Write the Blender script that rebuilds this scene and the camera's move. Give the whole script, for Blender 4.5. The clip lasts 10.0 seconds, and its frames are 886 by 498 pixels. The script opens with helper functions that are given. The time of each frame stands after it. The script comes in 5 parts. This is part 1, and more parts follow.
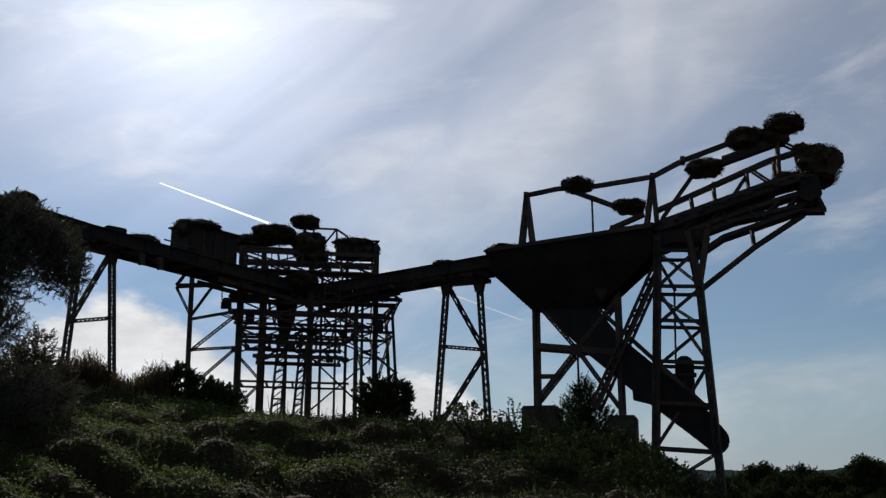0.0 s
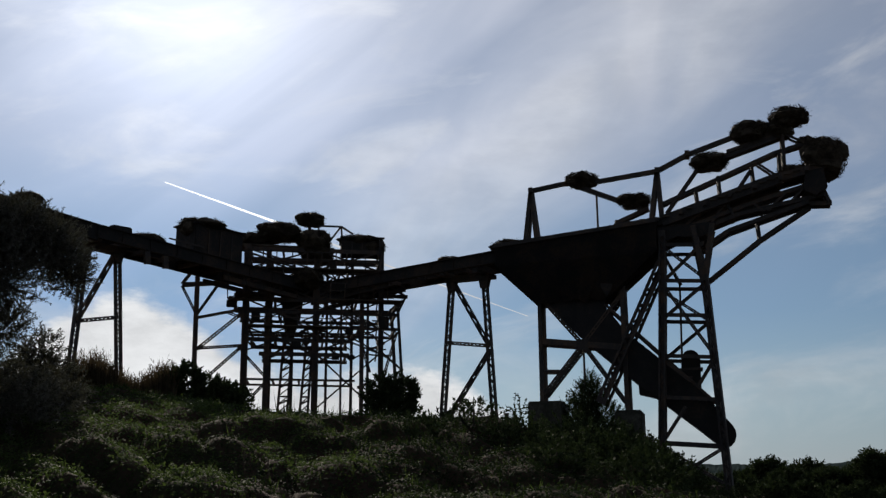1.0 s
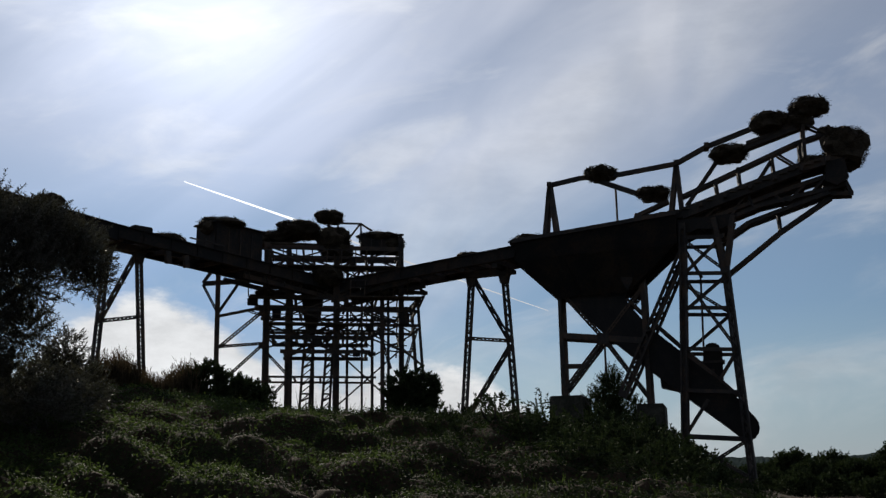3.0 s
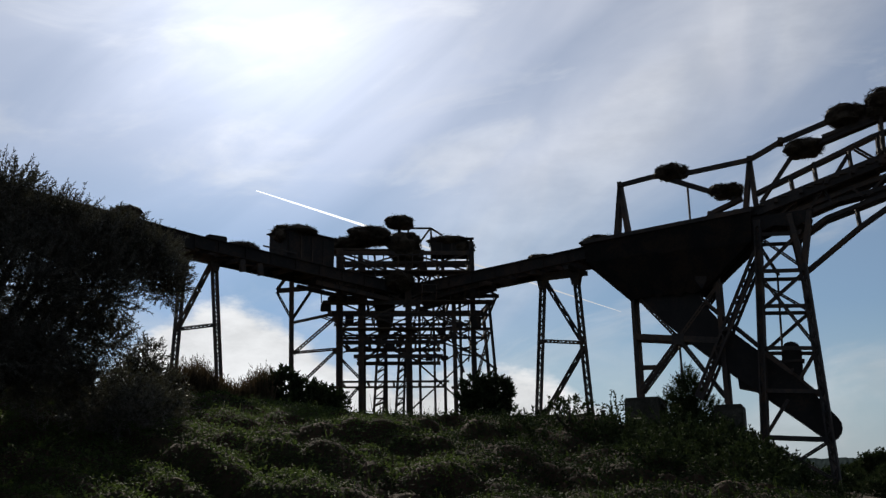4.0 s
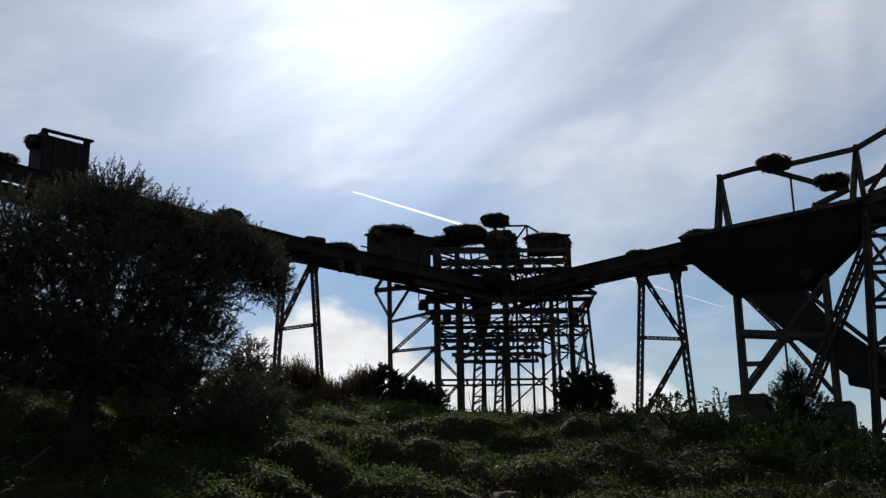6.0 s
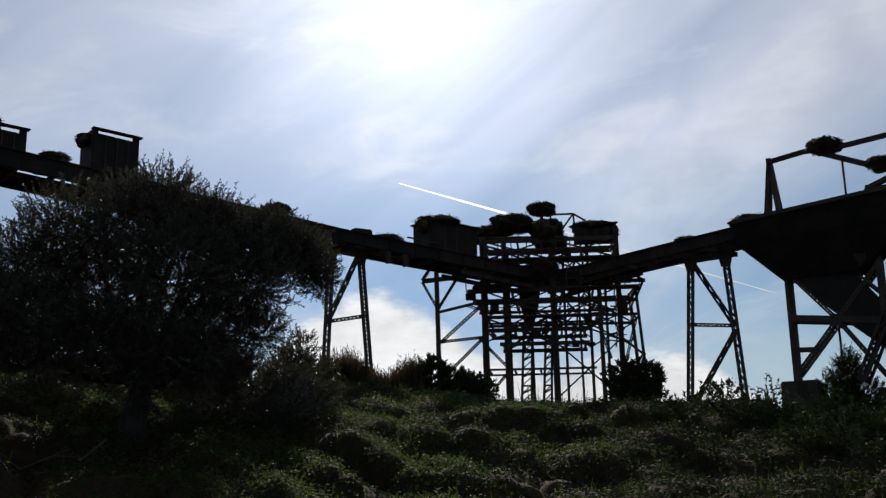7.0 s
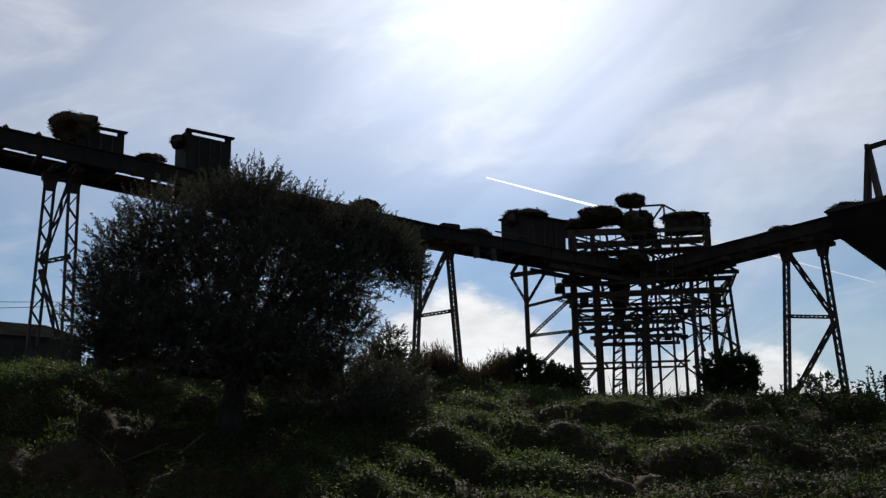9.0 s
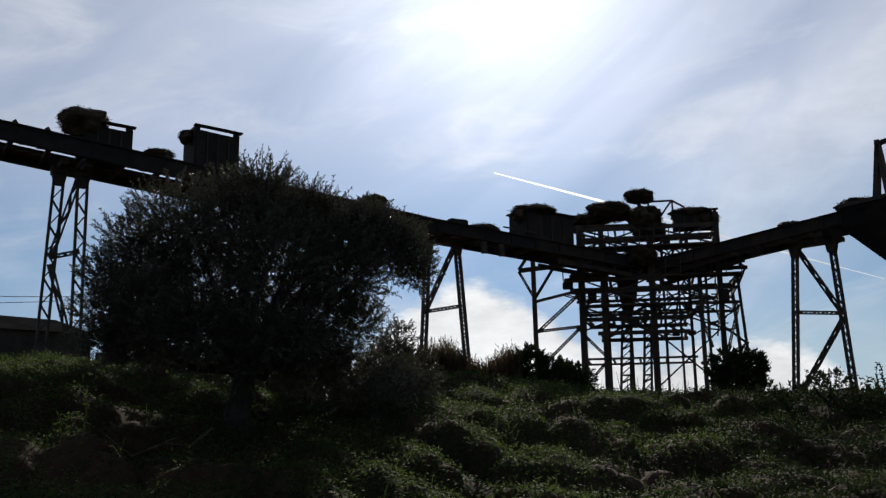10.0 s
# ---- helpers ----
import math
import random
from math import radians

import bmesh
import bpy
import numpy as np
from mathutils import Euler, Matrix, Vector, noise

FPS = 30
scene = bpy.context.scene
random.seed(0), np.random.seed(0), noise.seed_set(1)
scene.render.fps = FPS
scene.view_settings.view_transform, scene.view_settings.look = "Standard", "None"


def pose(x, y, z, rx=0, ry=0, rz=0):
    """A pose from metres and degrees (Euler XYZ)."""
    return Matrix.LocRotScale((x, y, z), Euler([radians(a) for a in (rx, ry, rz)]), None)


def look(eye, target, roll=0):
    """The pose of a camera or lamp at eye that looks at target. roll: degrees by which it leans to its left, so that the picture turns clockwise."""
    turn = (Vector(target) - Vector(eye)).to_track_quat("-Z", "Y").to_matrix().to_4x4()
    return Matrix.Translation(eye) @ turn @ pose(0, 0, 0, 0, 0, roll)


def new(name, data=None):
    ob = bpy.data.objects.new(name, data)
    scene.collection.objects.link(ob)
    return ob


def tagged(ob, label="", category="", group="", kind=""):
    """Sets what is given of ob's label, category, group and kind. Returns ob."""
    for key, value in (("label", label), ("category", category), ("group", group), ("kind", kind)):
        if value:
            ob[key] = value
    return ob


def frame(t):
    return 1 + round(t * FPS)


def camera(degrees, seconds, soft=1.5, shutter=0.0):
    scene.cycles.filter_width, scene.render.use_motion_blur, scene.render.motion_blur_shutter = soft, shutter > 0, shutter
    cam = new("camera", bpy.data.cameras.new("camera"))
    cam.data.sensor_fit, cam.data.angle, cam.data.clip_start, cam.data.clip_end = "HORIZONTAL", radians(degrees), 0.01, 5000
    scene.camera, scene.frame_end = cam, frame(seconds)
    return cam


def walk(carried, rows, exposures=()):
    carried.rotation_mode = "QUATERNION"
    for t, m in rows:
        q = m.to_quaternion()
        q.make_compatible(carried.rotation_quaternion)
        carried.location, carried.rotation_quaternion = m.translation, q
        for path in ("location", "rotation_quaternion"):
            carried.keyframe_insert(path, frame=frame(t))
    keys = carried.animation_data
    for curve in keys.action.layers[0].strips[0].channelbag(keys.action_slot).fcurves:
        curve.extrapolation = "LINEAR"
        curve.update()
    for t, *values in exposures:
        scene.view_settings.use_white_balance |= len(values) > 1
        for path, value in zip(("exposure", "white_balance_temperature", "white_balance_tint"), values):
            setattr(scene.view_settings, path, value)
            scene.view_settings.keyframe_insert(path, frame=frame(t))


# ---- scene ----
# ---- camera: it stands still and turns to the left ----
EYE = 1.6
cam = camera(46.61, 10.0, 1.35)
PATH = [
    (0.0, 102.409, -0.814, -0.177),
    (0.5, 102.294, -0.705, -0.073),
    (1.0, 102.208, -0.382, 0.200),
    (1.5, 102.194, -0.385, 0.379),
    (2.0, 102.133, 0.007, 0.909),
    (3.5, 101.937, 0.174, 2.264),
    (4.0, 102.183, 0.515, 5.500),
    (4.5, 102.461, 0.119, 7.551),
    (5.0, 102.583, -0.348, 8.971),
    (6.5, 101.805, 0.731, 12.092),
    (7.0, 101.592, 0.773, 13.676),
    (7.5, 101.421, 1.034, 15.237),
    (8.0, 101.559, 0.946, 16.596),
    (8.5, 101.541, 0.551, 17.681),
    (9.0, 101.331, 0.612, 18.651),
    (9.5, 101.125, 0.508, 18.992),
    (10.0, 101.079, 0.449, 19.066),
]
walk(cam, [(t, pose(0, 0, EYE, rx, ry, rz)) for t, rx, ry, rz in PATH], exposures=((0.0, -0.05), (2.2, -0.05), (4.0, 0.03), (6.5, 0.1), (10.0, 0.13)))

# ---- light: a hazy winter sun low behind the structure ----
SUN_AZ, SUN_EL = radians(-16.3), radians(26.5)
sun_dir = Vector((math.sin(SUN_AZ) * math.cos(SUN_EL), math.cos(SUN_AZ) * math.cos(SUN_EL), math.sin(SUN_EL)))
sun = new("sun", bpy.data.lights.new("sun", "SUN"))
sun.data.energy, sun.data.angle, sun.data.color = 4.6, radians(0.6), (1.0, 0.91, 0.78)
sun.matrix_world = look(sun_dir * 100, (0, 0, 0))


class Nodes:
    """Short hand for a node tree."""

    def __init__(self, tree):
        self.tree = tree
        tree.nodes.clear()

    def add(self, kind, operation=None):
        node = self.tree.nodes.new(kind)
        if operation:
            node.operation = operation
        return node

    def link(self, a, b):
        self.tree.links.new(a, b)

    def put(self, value, socket):
        if hasattr(value, "is_output"):
            self.link(value, socket)
        else:
            socket.default_value = value

    def math(self, op, a, b=0.0, c=0.0):
        node = self.add("ShaderNodeMath", operation=op)
        for socket, value in zip(node.inputs, (a, b, c)):
            self.put(value, socket)
        return node.outputs[0]

    def vec(self, op, a, b):
        node = self.add("ShaderNodeVectorMath", operation=op)
        self.put(a, node.inputs[0])
        self.put(b, node.inputs[1])
        return node.outputs["Value"] if op == "DOT_PRODUCT" else node.outputs[0]

    def xyz(self, x, y, z):
        node = self.add("ShaderNodeCombineXYZ")
        for socket, value in zip(node.inputs, (x, y, z)):
            self.put(value, socket)
        return node.outputs[0]

    def noise(self, vector, scale, detail=5.0, rough=0.55, distort=0.0):
        node = self.add("ShaderNodeTexNoise")
        self.put(vector, node.inputs["Vector"])
        node.inputs["Scale"].default_value, node.inputs["Detail"].default_value = scale, detail
        node.inputs["Roughness"].default_value, node.inputs["Distortion"].default_value = rough, distort
        return node.outputs["Fac"]

    def ramp(self, fac, stops):
        node = self.add("ShaderNodeValToRGB")
        self.put(fac, node.inputs[0])
        while len(node.color_ramp.elements) < len(stops):
            node.color_ramp.elements.new(0.5)
        for element, (at, colour) in zip(node.color_ramp.elements, stops):
            element.position = at
            element.color = (*colour, 1) if isinstance(colour, tuple) else (colour, colour, colour, 1)
        return node.outputs[0]

    def smooth(self, value, lo, hi, to_lo=0.0, to_hi=1.0):
        node = self.add("ShaderNodeMapRange")
        node.interpolation_type = "SMOOTHSTEP"
        for socket, v in zip(node.inputs, (value, lo, hi, to_lo, to_hi)):
            self.put(v, socket)
        return node.outputs[0]

    def bell(self, value, centre, width):
        d = self.math("DIVIDE", self.math("SUBTRACT", value, centre), width)
        return self.math("EXPONENT", self.math("MULTIPLY", self.math("MULTIPLY", d, d), -1.0))


def build_world():
    world = bpy.data.worlds.new("world")
    scene.world = world
    world.use_nodes = True
    n = Nodes(world.node_tree)
    way = n.add("ShaderNodeTexCoord").outputs["Generated"]
    split = n.add("ShaderNodeSeparateXYZ")
    n.link(way, split.inputs[0])
    x, y, z = split.outputs
    sky = n.add("ShaderNodeTexSky")
    sky.sky_type, sky.sun_disc, sky.sun_elevation, sky.sun_rotation = "NISHITA", False, SUN_EL, SUN_AZ
    sky.air_density, sky.dust_density, sky.ozone_density = 1.0, 0.0, 3.0
    blue = n.add("ShaderNodeBackground")
    n.link(sky.outputs[0], blue.inputs[0])
    blue.inputs[1].default_value = 0.055
    # azimuth and rise of each direction
    az = n.math("ARCTAN2", x, y)
    flat = n.math("SQRT", n.math("ADD", n.math("MULTIPLY", x, x), n.math("MULTIPLY", y, y)))
    rise = n.math("DIVIDE", z, n.math("MAXIMUM", flat, 0.05))
    along = n.math("ADD", n.math("MULTIPLY", az, 0.766), n.math("MULTIPLY", rise, 0.643))
    across = n.math("SUBTRACT", n.math("MULTIPLY", rise, 0.766), n.math("MULTIPLY", az, 0.643))
    place = n.xyz(n.math("MULTIPLY", along, 1.8), n.math("MULTIPLY", across, 4.2), 0.0)
    wisps = n.noise(place, 1.5, 6, 0.5, 1.1)
    big = n.noise(n.xyz(n.math("MULTIPLY", along, 1.5), n.math("MULTIPLY", across, 2.5), 3.7), 2.0, 4, 0.5, 0.3)
    bent = n.math("ADD", across, n.math("MULTIPLY", n.math("SUBTRACT", big, 0.5), 0.07))
    # cirrus streaks that run up to the right
    cover = n.ramp(n.math("ADD", n.math("MULTIPLY", bent, 1.25), 0.25), ((0.0, 0.50), (0.36, 0.50), (0.42, 0.68), (0.50, 0.86), (0.545, 1.0), (0.595, 0.80), (0.64, 0.66), (0.67, 0.88), (0.80, 0.92), (0.98, 0.72)))
    cover = n.math("ADD", cover, n.math("MULTIPLY", n.math("MULTIPLY", n.bell(az, n.math("ADD", 0.17, n.math("MULTIPLY", big, 0.05)), 0.016), n.bell(rise, 0.42, 0.07)), 0.5))
    cover = n.math("MULTIPLY", cover, n.smooth(wisps, 0.30, 0.68, 0.84, 1.09))
    cover = n.math("MULTIPLY", cover, n.ramp(n.math("MULTIPLY", rise, 2.0), ((0.0, 1.0), (0.14, 0.95), (0.26, 0.8), (0.40, 0.8), (0.58, 1.0), (1.0, 1.0))))
    # cumulus bank and haze low over the land
    lumps = n.noise(n.xyz(az, n.math("MULTIPLY", rise, 2.2), 0.0), 9.0, 6, 0.6)
    top = n.math("ADD", n.math("ADD", -0.02, n.math("MULTIPLY", n.bell(az, -0.03, 0.13), 0.115)), n.math("MULTIPLY", n.bell(az, -0.31, 0.16), 0.185))
    top = n.math("ADD", top, n.math("MULTIPLY", n.math("SUBTRACT", lumps, 0.5), 0.10))
    low = n.smooth(n.math("SUBTRACT", top, rise), -0.006, 0.022, 0.0, 0.95)
    cover = n.math("MINIMUM", n.math("MAXIMUM", cover, n.smooth(rise, 0.0, 0.14, 0.7, 0.3)), 1.0)
    fluff = n.noise(n.xyz(n.math("ADD", n.math("MULTIPLY", az, 1.5), n.math("MULTIPLY", rise, 0.8)), n.math("SUBTRACT", n.math("MULTIPLY", rise, 4.0), n.math("MULTIPLY", az, 1.2)), 5.0), 3.2, 8, 0.58, 0.5)
    low = n.math("MAXIMUM", low, n.smooth(fluff, 0.44, 0.78, 0.0, 0.44))
    low = n.math("MAXIMUM", low, n.math("MULTIPLY", n.math("MULTIPLY", n.bell(bent, 0.195, 0.075), n.smooth(along, -0.1, 0.12)), n.smooth(wisps, 0.3, 0.7, 0.22, 0.62)))
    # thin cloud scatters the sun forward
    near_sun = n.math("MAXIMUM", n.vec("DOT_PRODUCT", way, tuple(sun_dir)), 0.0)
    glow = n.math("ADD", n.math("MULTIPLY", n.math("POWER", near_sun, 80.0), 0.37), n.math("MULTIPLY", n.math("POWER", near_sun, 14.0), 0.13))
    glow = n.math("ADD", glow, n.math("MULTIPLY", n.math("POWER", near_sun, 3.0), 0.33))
    cloud = n.add("ShaderNodeBackground")
    hue = n.ramp(n.math("MULTIPLY", rise, 2.0), ((0.0, (0.66, 0.88, 1.15)), (0.16, (0.66, 0.88, 1.18)), (0.30, (0.50, 0.74, 1.15)), (0.42, (0.58, 0.78, 1.12)), (0.62, (0.82, 0.92, 1.16)), (0.95, (0.86, 0.93, 1.11))))
    n.link(hue, cloud.inputs[0])
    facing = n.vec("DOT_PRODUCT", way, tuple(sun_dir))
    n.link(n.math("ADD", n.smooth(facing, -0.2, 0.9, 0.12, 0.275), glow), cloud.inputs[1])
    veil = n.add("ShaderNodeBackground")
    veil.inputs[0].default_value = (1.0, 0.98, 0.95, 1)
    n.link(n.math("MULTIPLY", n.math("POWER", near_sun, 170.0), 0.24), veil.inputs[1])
    mix = n.add("ShaderNodeMixShader")
    n.link(cover, mix.inputs[0])
    n.link(blue.outputs[0], mix.inputs[1])
    n.link(cloud.outputs[0], mix.inputs[2])
    bank = n.add("ShaderNodeBackground")
    bank.inputs[0].default_value = (0.98, 0.99, 1.0, 1)
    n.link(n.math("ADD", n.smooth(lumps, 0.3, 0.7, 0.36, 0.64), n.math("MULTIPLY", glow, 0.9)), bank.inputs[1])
    heaped = n.add("ShaderNodeMixShader")
    n.link(low, heaped.inputs[0])
    n.link(mix.outputs[0], heaped.inputs[1])
    n.link(bank.outputs[0], heaped.inputs[2])
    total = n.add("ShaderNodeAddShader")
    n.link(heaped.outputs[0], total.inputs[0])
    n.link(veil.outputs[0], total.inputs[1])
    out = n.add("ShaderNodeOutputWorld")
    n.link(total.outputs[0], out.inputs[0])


build_world()


# ---- materials ----
def surface(name, stops, scale, rough=0.8, bump=0.3, fine=8.0, metal=0.0, by_object=0.0, by_island=0.0, through_light=0.0, through_colour=None, fac_lo=0.3, fac_hi=0.7, distance=0.02, gloss=0.4):
    """A matt surface with a colour that varies at two scales, relief, and, for leaves, light that passes through."""
    mat = bpy.data.materials.new(name)
    mat.use_nodes = True
    n = Nodes(mat.node_tree)
    where = n.add("ShaderNodeTexCoord").outputs["Object"]
    coarse = n.noise(where, scale, 5, 0.6, 0.4)
    small = n.noise(where, scale * fine, 4, 0.6)
    fac = n.math("ADD", n.math("MULTIPLY", coarse, 0.65), n.math("MULTIPLY", small, 0.35))
    fac = n.smooth(fac, fac_lo, fac_hi)
    if by_object:
        info = n.add("ShaderNodeObjectInfo").outputs["Random"]
        fac = n.math("ADD", fac, n.math("MULTIPLY", n.math("SUBTRACT", info, 0.5), by_object))
    if by_island:
        info = n.add("ShaderNodeNewGeometry").outputs["Random Per Island"]
        fac = n.math("ADD", fac, n.math("MULTIPLY", n.math("SUBTRACT", info, 0.5), by_island))
    colour = n.ramp(fac, stops)
    b = n.add("ShaderNodeBsdfPrincipled")
    n.link(colour, b.inputs["Base Color"])
    b.inputs["Metallic"].default_value = metal
    b.inputs["Specular IOR Level"].default_value = gloss
    n.link(n.math("ADD", rough - 0.1, n.math("MULTIPLY", small, 0.2)), b.inputs["Roughness"])
    if bump:
        relief = n.add("ShaderNodeBump")
        relief.inputs["Strength"].default_value, relief.inputs["Distance"].default_value = bump, distance
        n.link(small, relief.inputs["Height"])
        n.link(relief.outputs[0], b.inputs["Normal"])
    out = n.add("ShaderNodeOutputMaterial")
    if through_light:
        trans = n.add("ShaderNodeBsdfTranslucent")
        trans.inputs[0].default_value = (*through_colour, 1)
        mix = n.add("ShaderNodeMixShader")
        mix.inputs[0].default_value = through_light
        n.link(b.outputs[0], mix.inputs[1])
        n.link(trans.outputs[0], mix.inputs[2])
        n.link(mix.outputs[0], out.inputs[0])
    else:
        n.link(b.outputs[0], out.inputs[0])
    return mat


STEEL = surface("rusted_steel", ((0.0, (0.036, 0.034, 0.034)), (0.5, (0.058, 0.049, 0.045)), (1.0, (0.10, 0.068, 0.050))), 1.2, 0.75, 0.4, 9, by_object=0.5, gloss=0.15)
PLATE = surface("rusted_plate", ((0.0, (0.020, 0.019, 0.020)), (0.55, (0.029, 0.026, 0.025)), (1.0, (0.058, 0.040, 0.031))), 0.7, 0.8, 0.5, 12, by_object=0.4, gloss=0.15)
OLD_WOOD = surface("old_wood", ((0.0, (0.035, 0.027, 0.021)), (1.0, (0.11, 0.085, 0.065))), 1.5, 0.85, 0.5, 8, by_object=0.5, gloss=0.15)
CONCRETE = surface("weathered_concrete", ((0.0, (0.026, 0.028, 0.020)), (0.5, (0.055, 0.052, 0.042)), (1.0, (0.10, 0.092, 0.078))), 1.1, 0.9, 0.5, 10, gloss=0.15)
TWIGS = surface("nest_twigs", ((0.0, (0.022, 0.017, 0.013)), (1.0, (0.075, 0.058, 0.040))), 3.0, 0.9, 0.2, 5, by_island=0.6, gloss=0.15)
BARK = surface("olive_bark", ((0.0, (0.014, 0.012, 0.010)), (1.0, (0.05, 0.043, 0.036))), 3.0, 0.9, 0.7, 7, gloss=0.15)
OLIVE = surface("olive_leaf", ((0.0, (0.034, 0.031, 0.027)), (0.5, (0.068, 0.064, 0.054)), (1.0, (0.14, 0.132, 0.112))), 1.0, 0.55, 0.0, 6, by_island=0.9, gloss=0.25, through_light=0.15, through_colour=(0.055, 0.055, 0.028))
HERB = surface("herb_leaf", ((0.0, (0.010, 0.014, 0.007)), (0.4, (0.022, 0.031, 0.014)), (0.75, (0.043, 0.068, 0.024)), (1.0, (0.080, 0.080, 0.038))), 0.35, 0.7, 0.0, 8, by_island=0.32, gloss=0.04, through_light=0.33, through_colour=(0.075, 0.115, 0.026), fac_lo=0.36, fac_hi=0.66)
# darker copy of the herb leaf: shade among the leaves is in its colour
SHADED_LEAF = surface("shaded_leaf", ((0.0, (0.009, 0.012, 0.007)), (0.6, (0.018, 0.025, 0.012)), (1.0, (0.042, 0.050, 0.024))), 0.5, 0.75, 0.0, 7, by_island=0.35, gloss=0.03, through_light=0.15, through_colour=(0.035, 0.06, 0.014))
BUSH = surface("bush_leaf", ((0.0, (0.018, 0.026, 0.012)), (0.5, (0.032, 0.045, 0.020)), (1.0, (0.06, 0.07, 0.035))), 0.8, 0.75, 0.0, 6, by_island=0.8, gloss=0.03, through_light=0.12, through_colour=(0.04, 0.06, 0.02))
REED = surface("dry_reed", ((0.0, (0.035, 0.027, 0.018)), (1.0, (0.11, 0.082, 0.052))), 1.0, 0.8, 0.0, 6, by_island=0.8, through_light=0.2, through_colour=(0.08, 0.06, 0.032), gloss=0.0)
SOIL = surface("soil", ((0.0, (0.020, 0.014, 0.010)), (0.5, (0.042, 0.028, 0.019)), (1.0, (0.022, 0.028, 0.013))), 0.12, 0.95, 0.8, 22, distance=0.08, gloss=0.05)
ROOF = surface("shed_roof", ((0.0, (0.025, 0.025, 0.027)), (1.0, (0.06, 0.057, 0.055))), 0.8, 0.7, 0.3, 10, gloss=0.0)
WALL = surface("shed_wall", ((0.0, (0.04, 0.036, 0.032)), (1.0, (0.09, 0.08, 0.07))), 0.6, 0.9, 0.3, 10, gloss=0.0)
# slight blue cast: distance haze is mixed into the woods' colour
FAR_WOOD = surface("far_woods", ((0.0, (0.014, 0.021, 0.022)), (1.0, (0.030, 0.040, 0.040))), 0.02, 0.95, 0.0, 9, distance=2.0, gloss=0.0)


# ---- helpers for meshes ----
def thing(name, at, label, category, group="", kind=""):
    ob = new(name)
    ob.location = at
    ob.empty_display_size = 0.2
    bpy.context.view_layer.update()
    return tagged(ob, label, category, group, kind)


def origin_of(ob):
    spot = Vector((0, 0, 0))
    while ob:
        spot += ob.location
        ob = ob.parent
    return spot


def part(name, bm, material, parent, label=""):
    """Links a bmesh, given in world metres, as one mesh under a thing or a part."""
    mesh = bpy.data.meshes.new(name)
    if parent:
        bmesh.ops.translate(bm, verts=bm.verts, vec=-origin_of(parent))
    bm.to_mesh(mesh)
    bm.free()
    mesh.materials.append(material)
    ob = new(name, mesh)
    ob.parent = parent
    return tagged(ob, label)


def raw_part(name, verts, faces, material, parent, label="", smooth=False):
    mesh = bpy.data.meshes.new(name)
    spot = np.array(origin_of(parent)) if parent else np.zeros(3)
    verts = np.asarray(verts, dtype=np.float32) - spot.astype(np.float32)
    faces = np.asarray(faces, dtype=np.int32)
    k = faces.shape[1]
    mesh.vertices.add(len(verts))
    mesh.vertices.foreach_set("co", verts.ravel())
    mesh.loops.add(faces.size)
    mesh.loops.foreach_set("vertex_index", faces.ravel())
    mesh.polygons.add(len(faces))
    mesh.polygons.foreach_set("loop_start", np.arange(0, faces.size, k, dtype=np.int32))
    mesh.polygons.foreach_set("use_smooth", np.full(len(faces), smooth))
    mesh.update(calc_edges=True)
    mesh.materials.append(material)
    ob = new(name, mesh)
    ob.parent = parent
    return tagged(ob, label)


def bar(bm, a, b, w, h=None, side=None):
    """A square bar from a to b, w wide (towards side) and h high."""
    a, b = Vector(a), Vector(b)
    h = h or w
    way = (b - a).normalized()
    ref = Vector(side) if side is not None else (Vector((0, 0, 1)) if abs(way.z) < 0.9 else Vector((1, 0, 0)))
    if side is None:
        s = way.cross(ref).normalized()
    else:
        s = (ref - way * ref.dot(way)).normalized()
    u = s.cross(way).normalized()
    ring = []
    for end in (a, b):
        ring.append([bm.verts.new(end + s * w / 2 * i + u * h / 2 * j) for i, j in ((-1, -1), (1, -1), (1, 1), (-1, 1))])
    for k in range(4):
        bm.faces.new((ring[0][k], ring[0][(k + 1) % 4], ring[1][(k + 1) % 4], ring[1][k]))
    bm.faces.new(ring[0][::-1])
    bm.faces.new(ring[1])


def angle_bar(bm, a, b, w, side):
    """An L section: two thin flanges."""
    a, b, side = Vector(a), Vector(b), Vector(side)
    way = (b - a).normalized()
    s = (side - way * side.dot(way)).normalized()
    u = s.cross(way).normalized()
    t = max(0.025, w * 0.16)
    bar(bm, a + u * w / 2, b + u * w / 2, w, t, s)
    bar(bm, a - s * (w - t) / 2 - u * t / 2, b - s * (w - t) / 2 - u * t / 2, t, w - t, s)


def laced(bm, a, b, w, depth, side, pitch=None, bar_w=0.06, chord=0.24):
    """A built-up strut: two chords, w apart along side, with lacing between them on the front and the back."""
    a, b, side = Vector(a), Vector(b), Vector(side)
    way = b - a
    length = way.length
    way.normalize()
    s = (side - way * side.dot(way)).normalized()
    u = s.cross(way).normalized()
    c = max(0.07, w * chord)
    for k in (-1, 1):
        bar(bm, a + s * k * (w - c) / 2, b + s * k * (w - c) / 2, c, depth, s)
    count = max(2, round(length / (pitch or w * 1.15)))
    for face in (-1, 1):
        off = u * face * (depth / 2 - 0.015)
        for i in range(count):
            k = 1 if i % 2 else -1
            p = a + way * (length * i / count) + s * k * (w - c) / 2 + off
            q = a + way * (length * (i + 1) / count) - s * k * (w - c) / 2 + off
            bar(bm, p, q, bar_w, 0.02, s)
    for end in (a + way * 0.15, b - way * 0.15):
        bar(bm, end - way * 0.15, end + way * 0.15, w * 0.98, depth * 1.03, s)


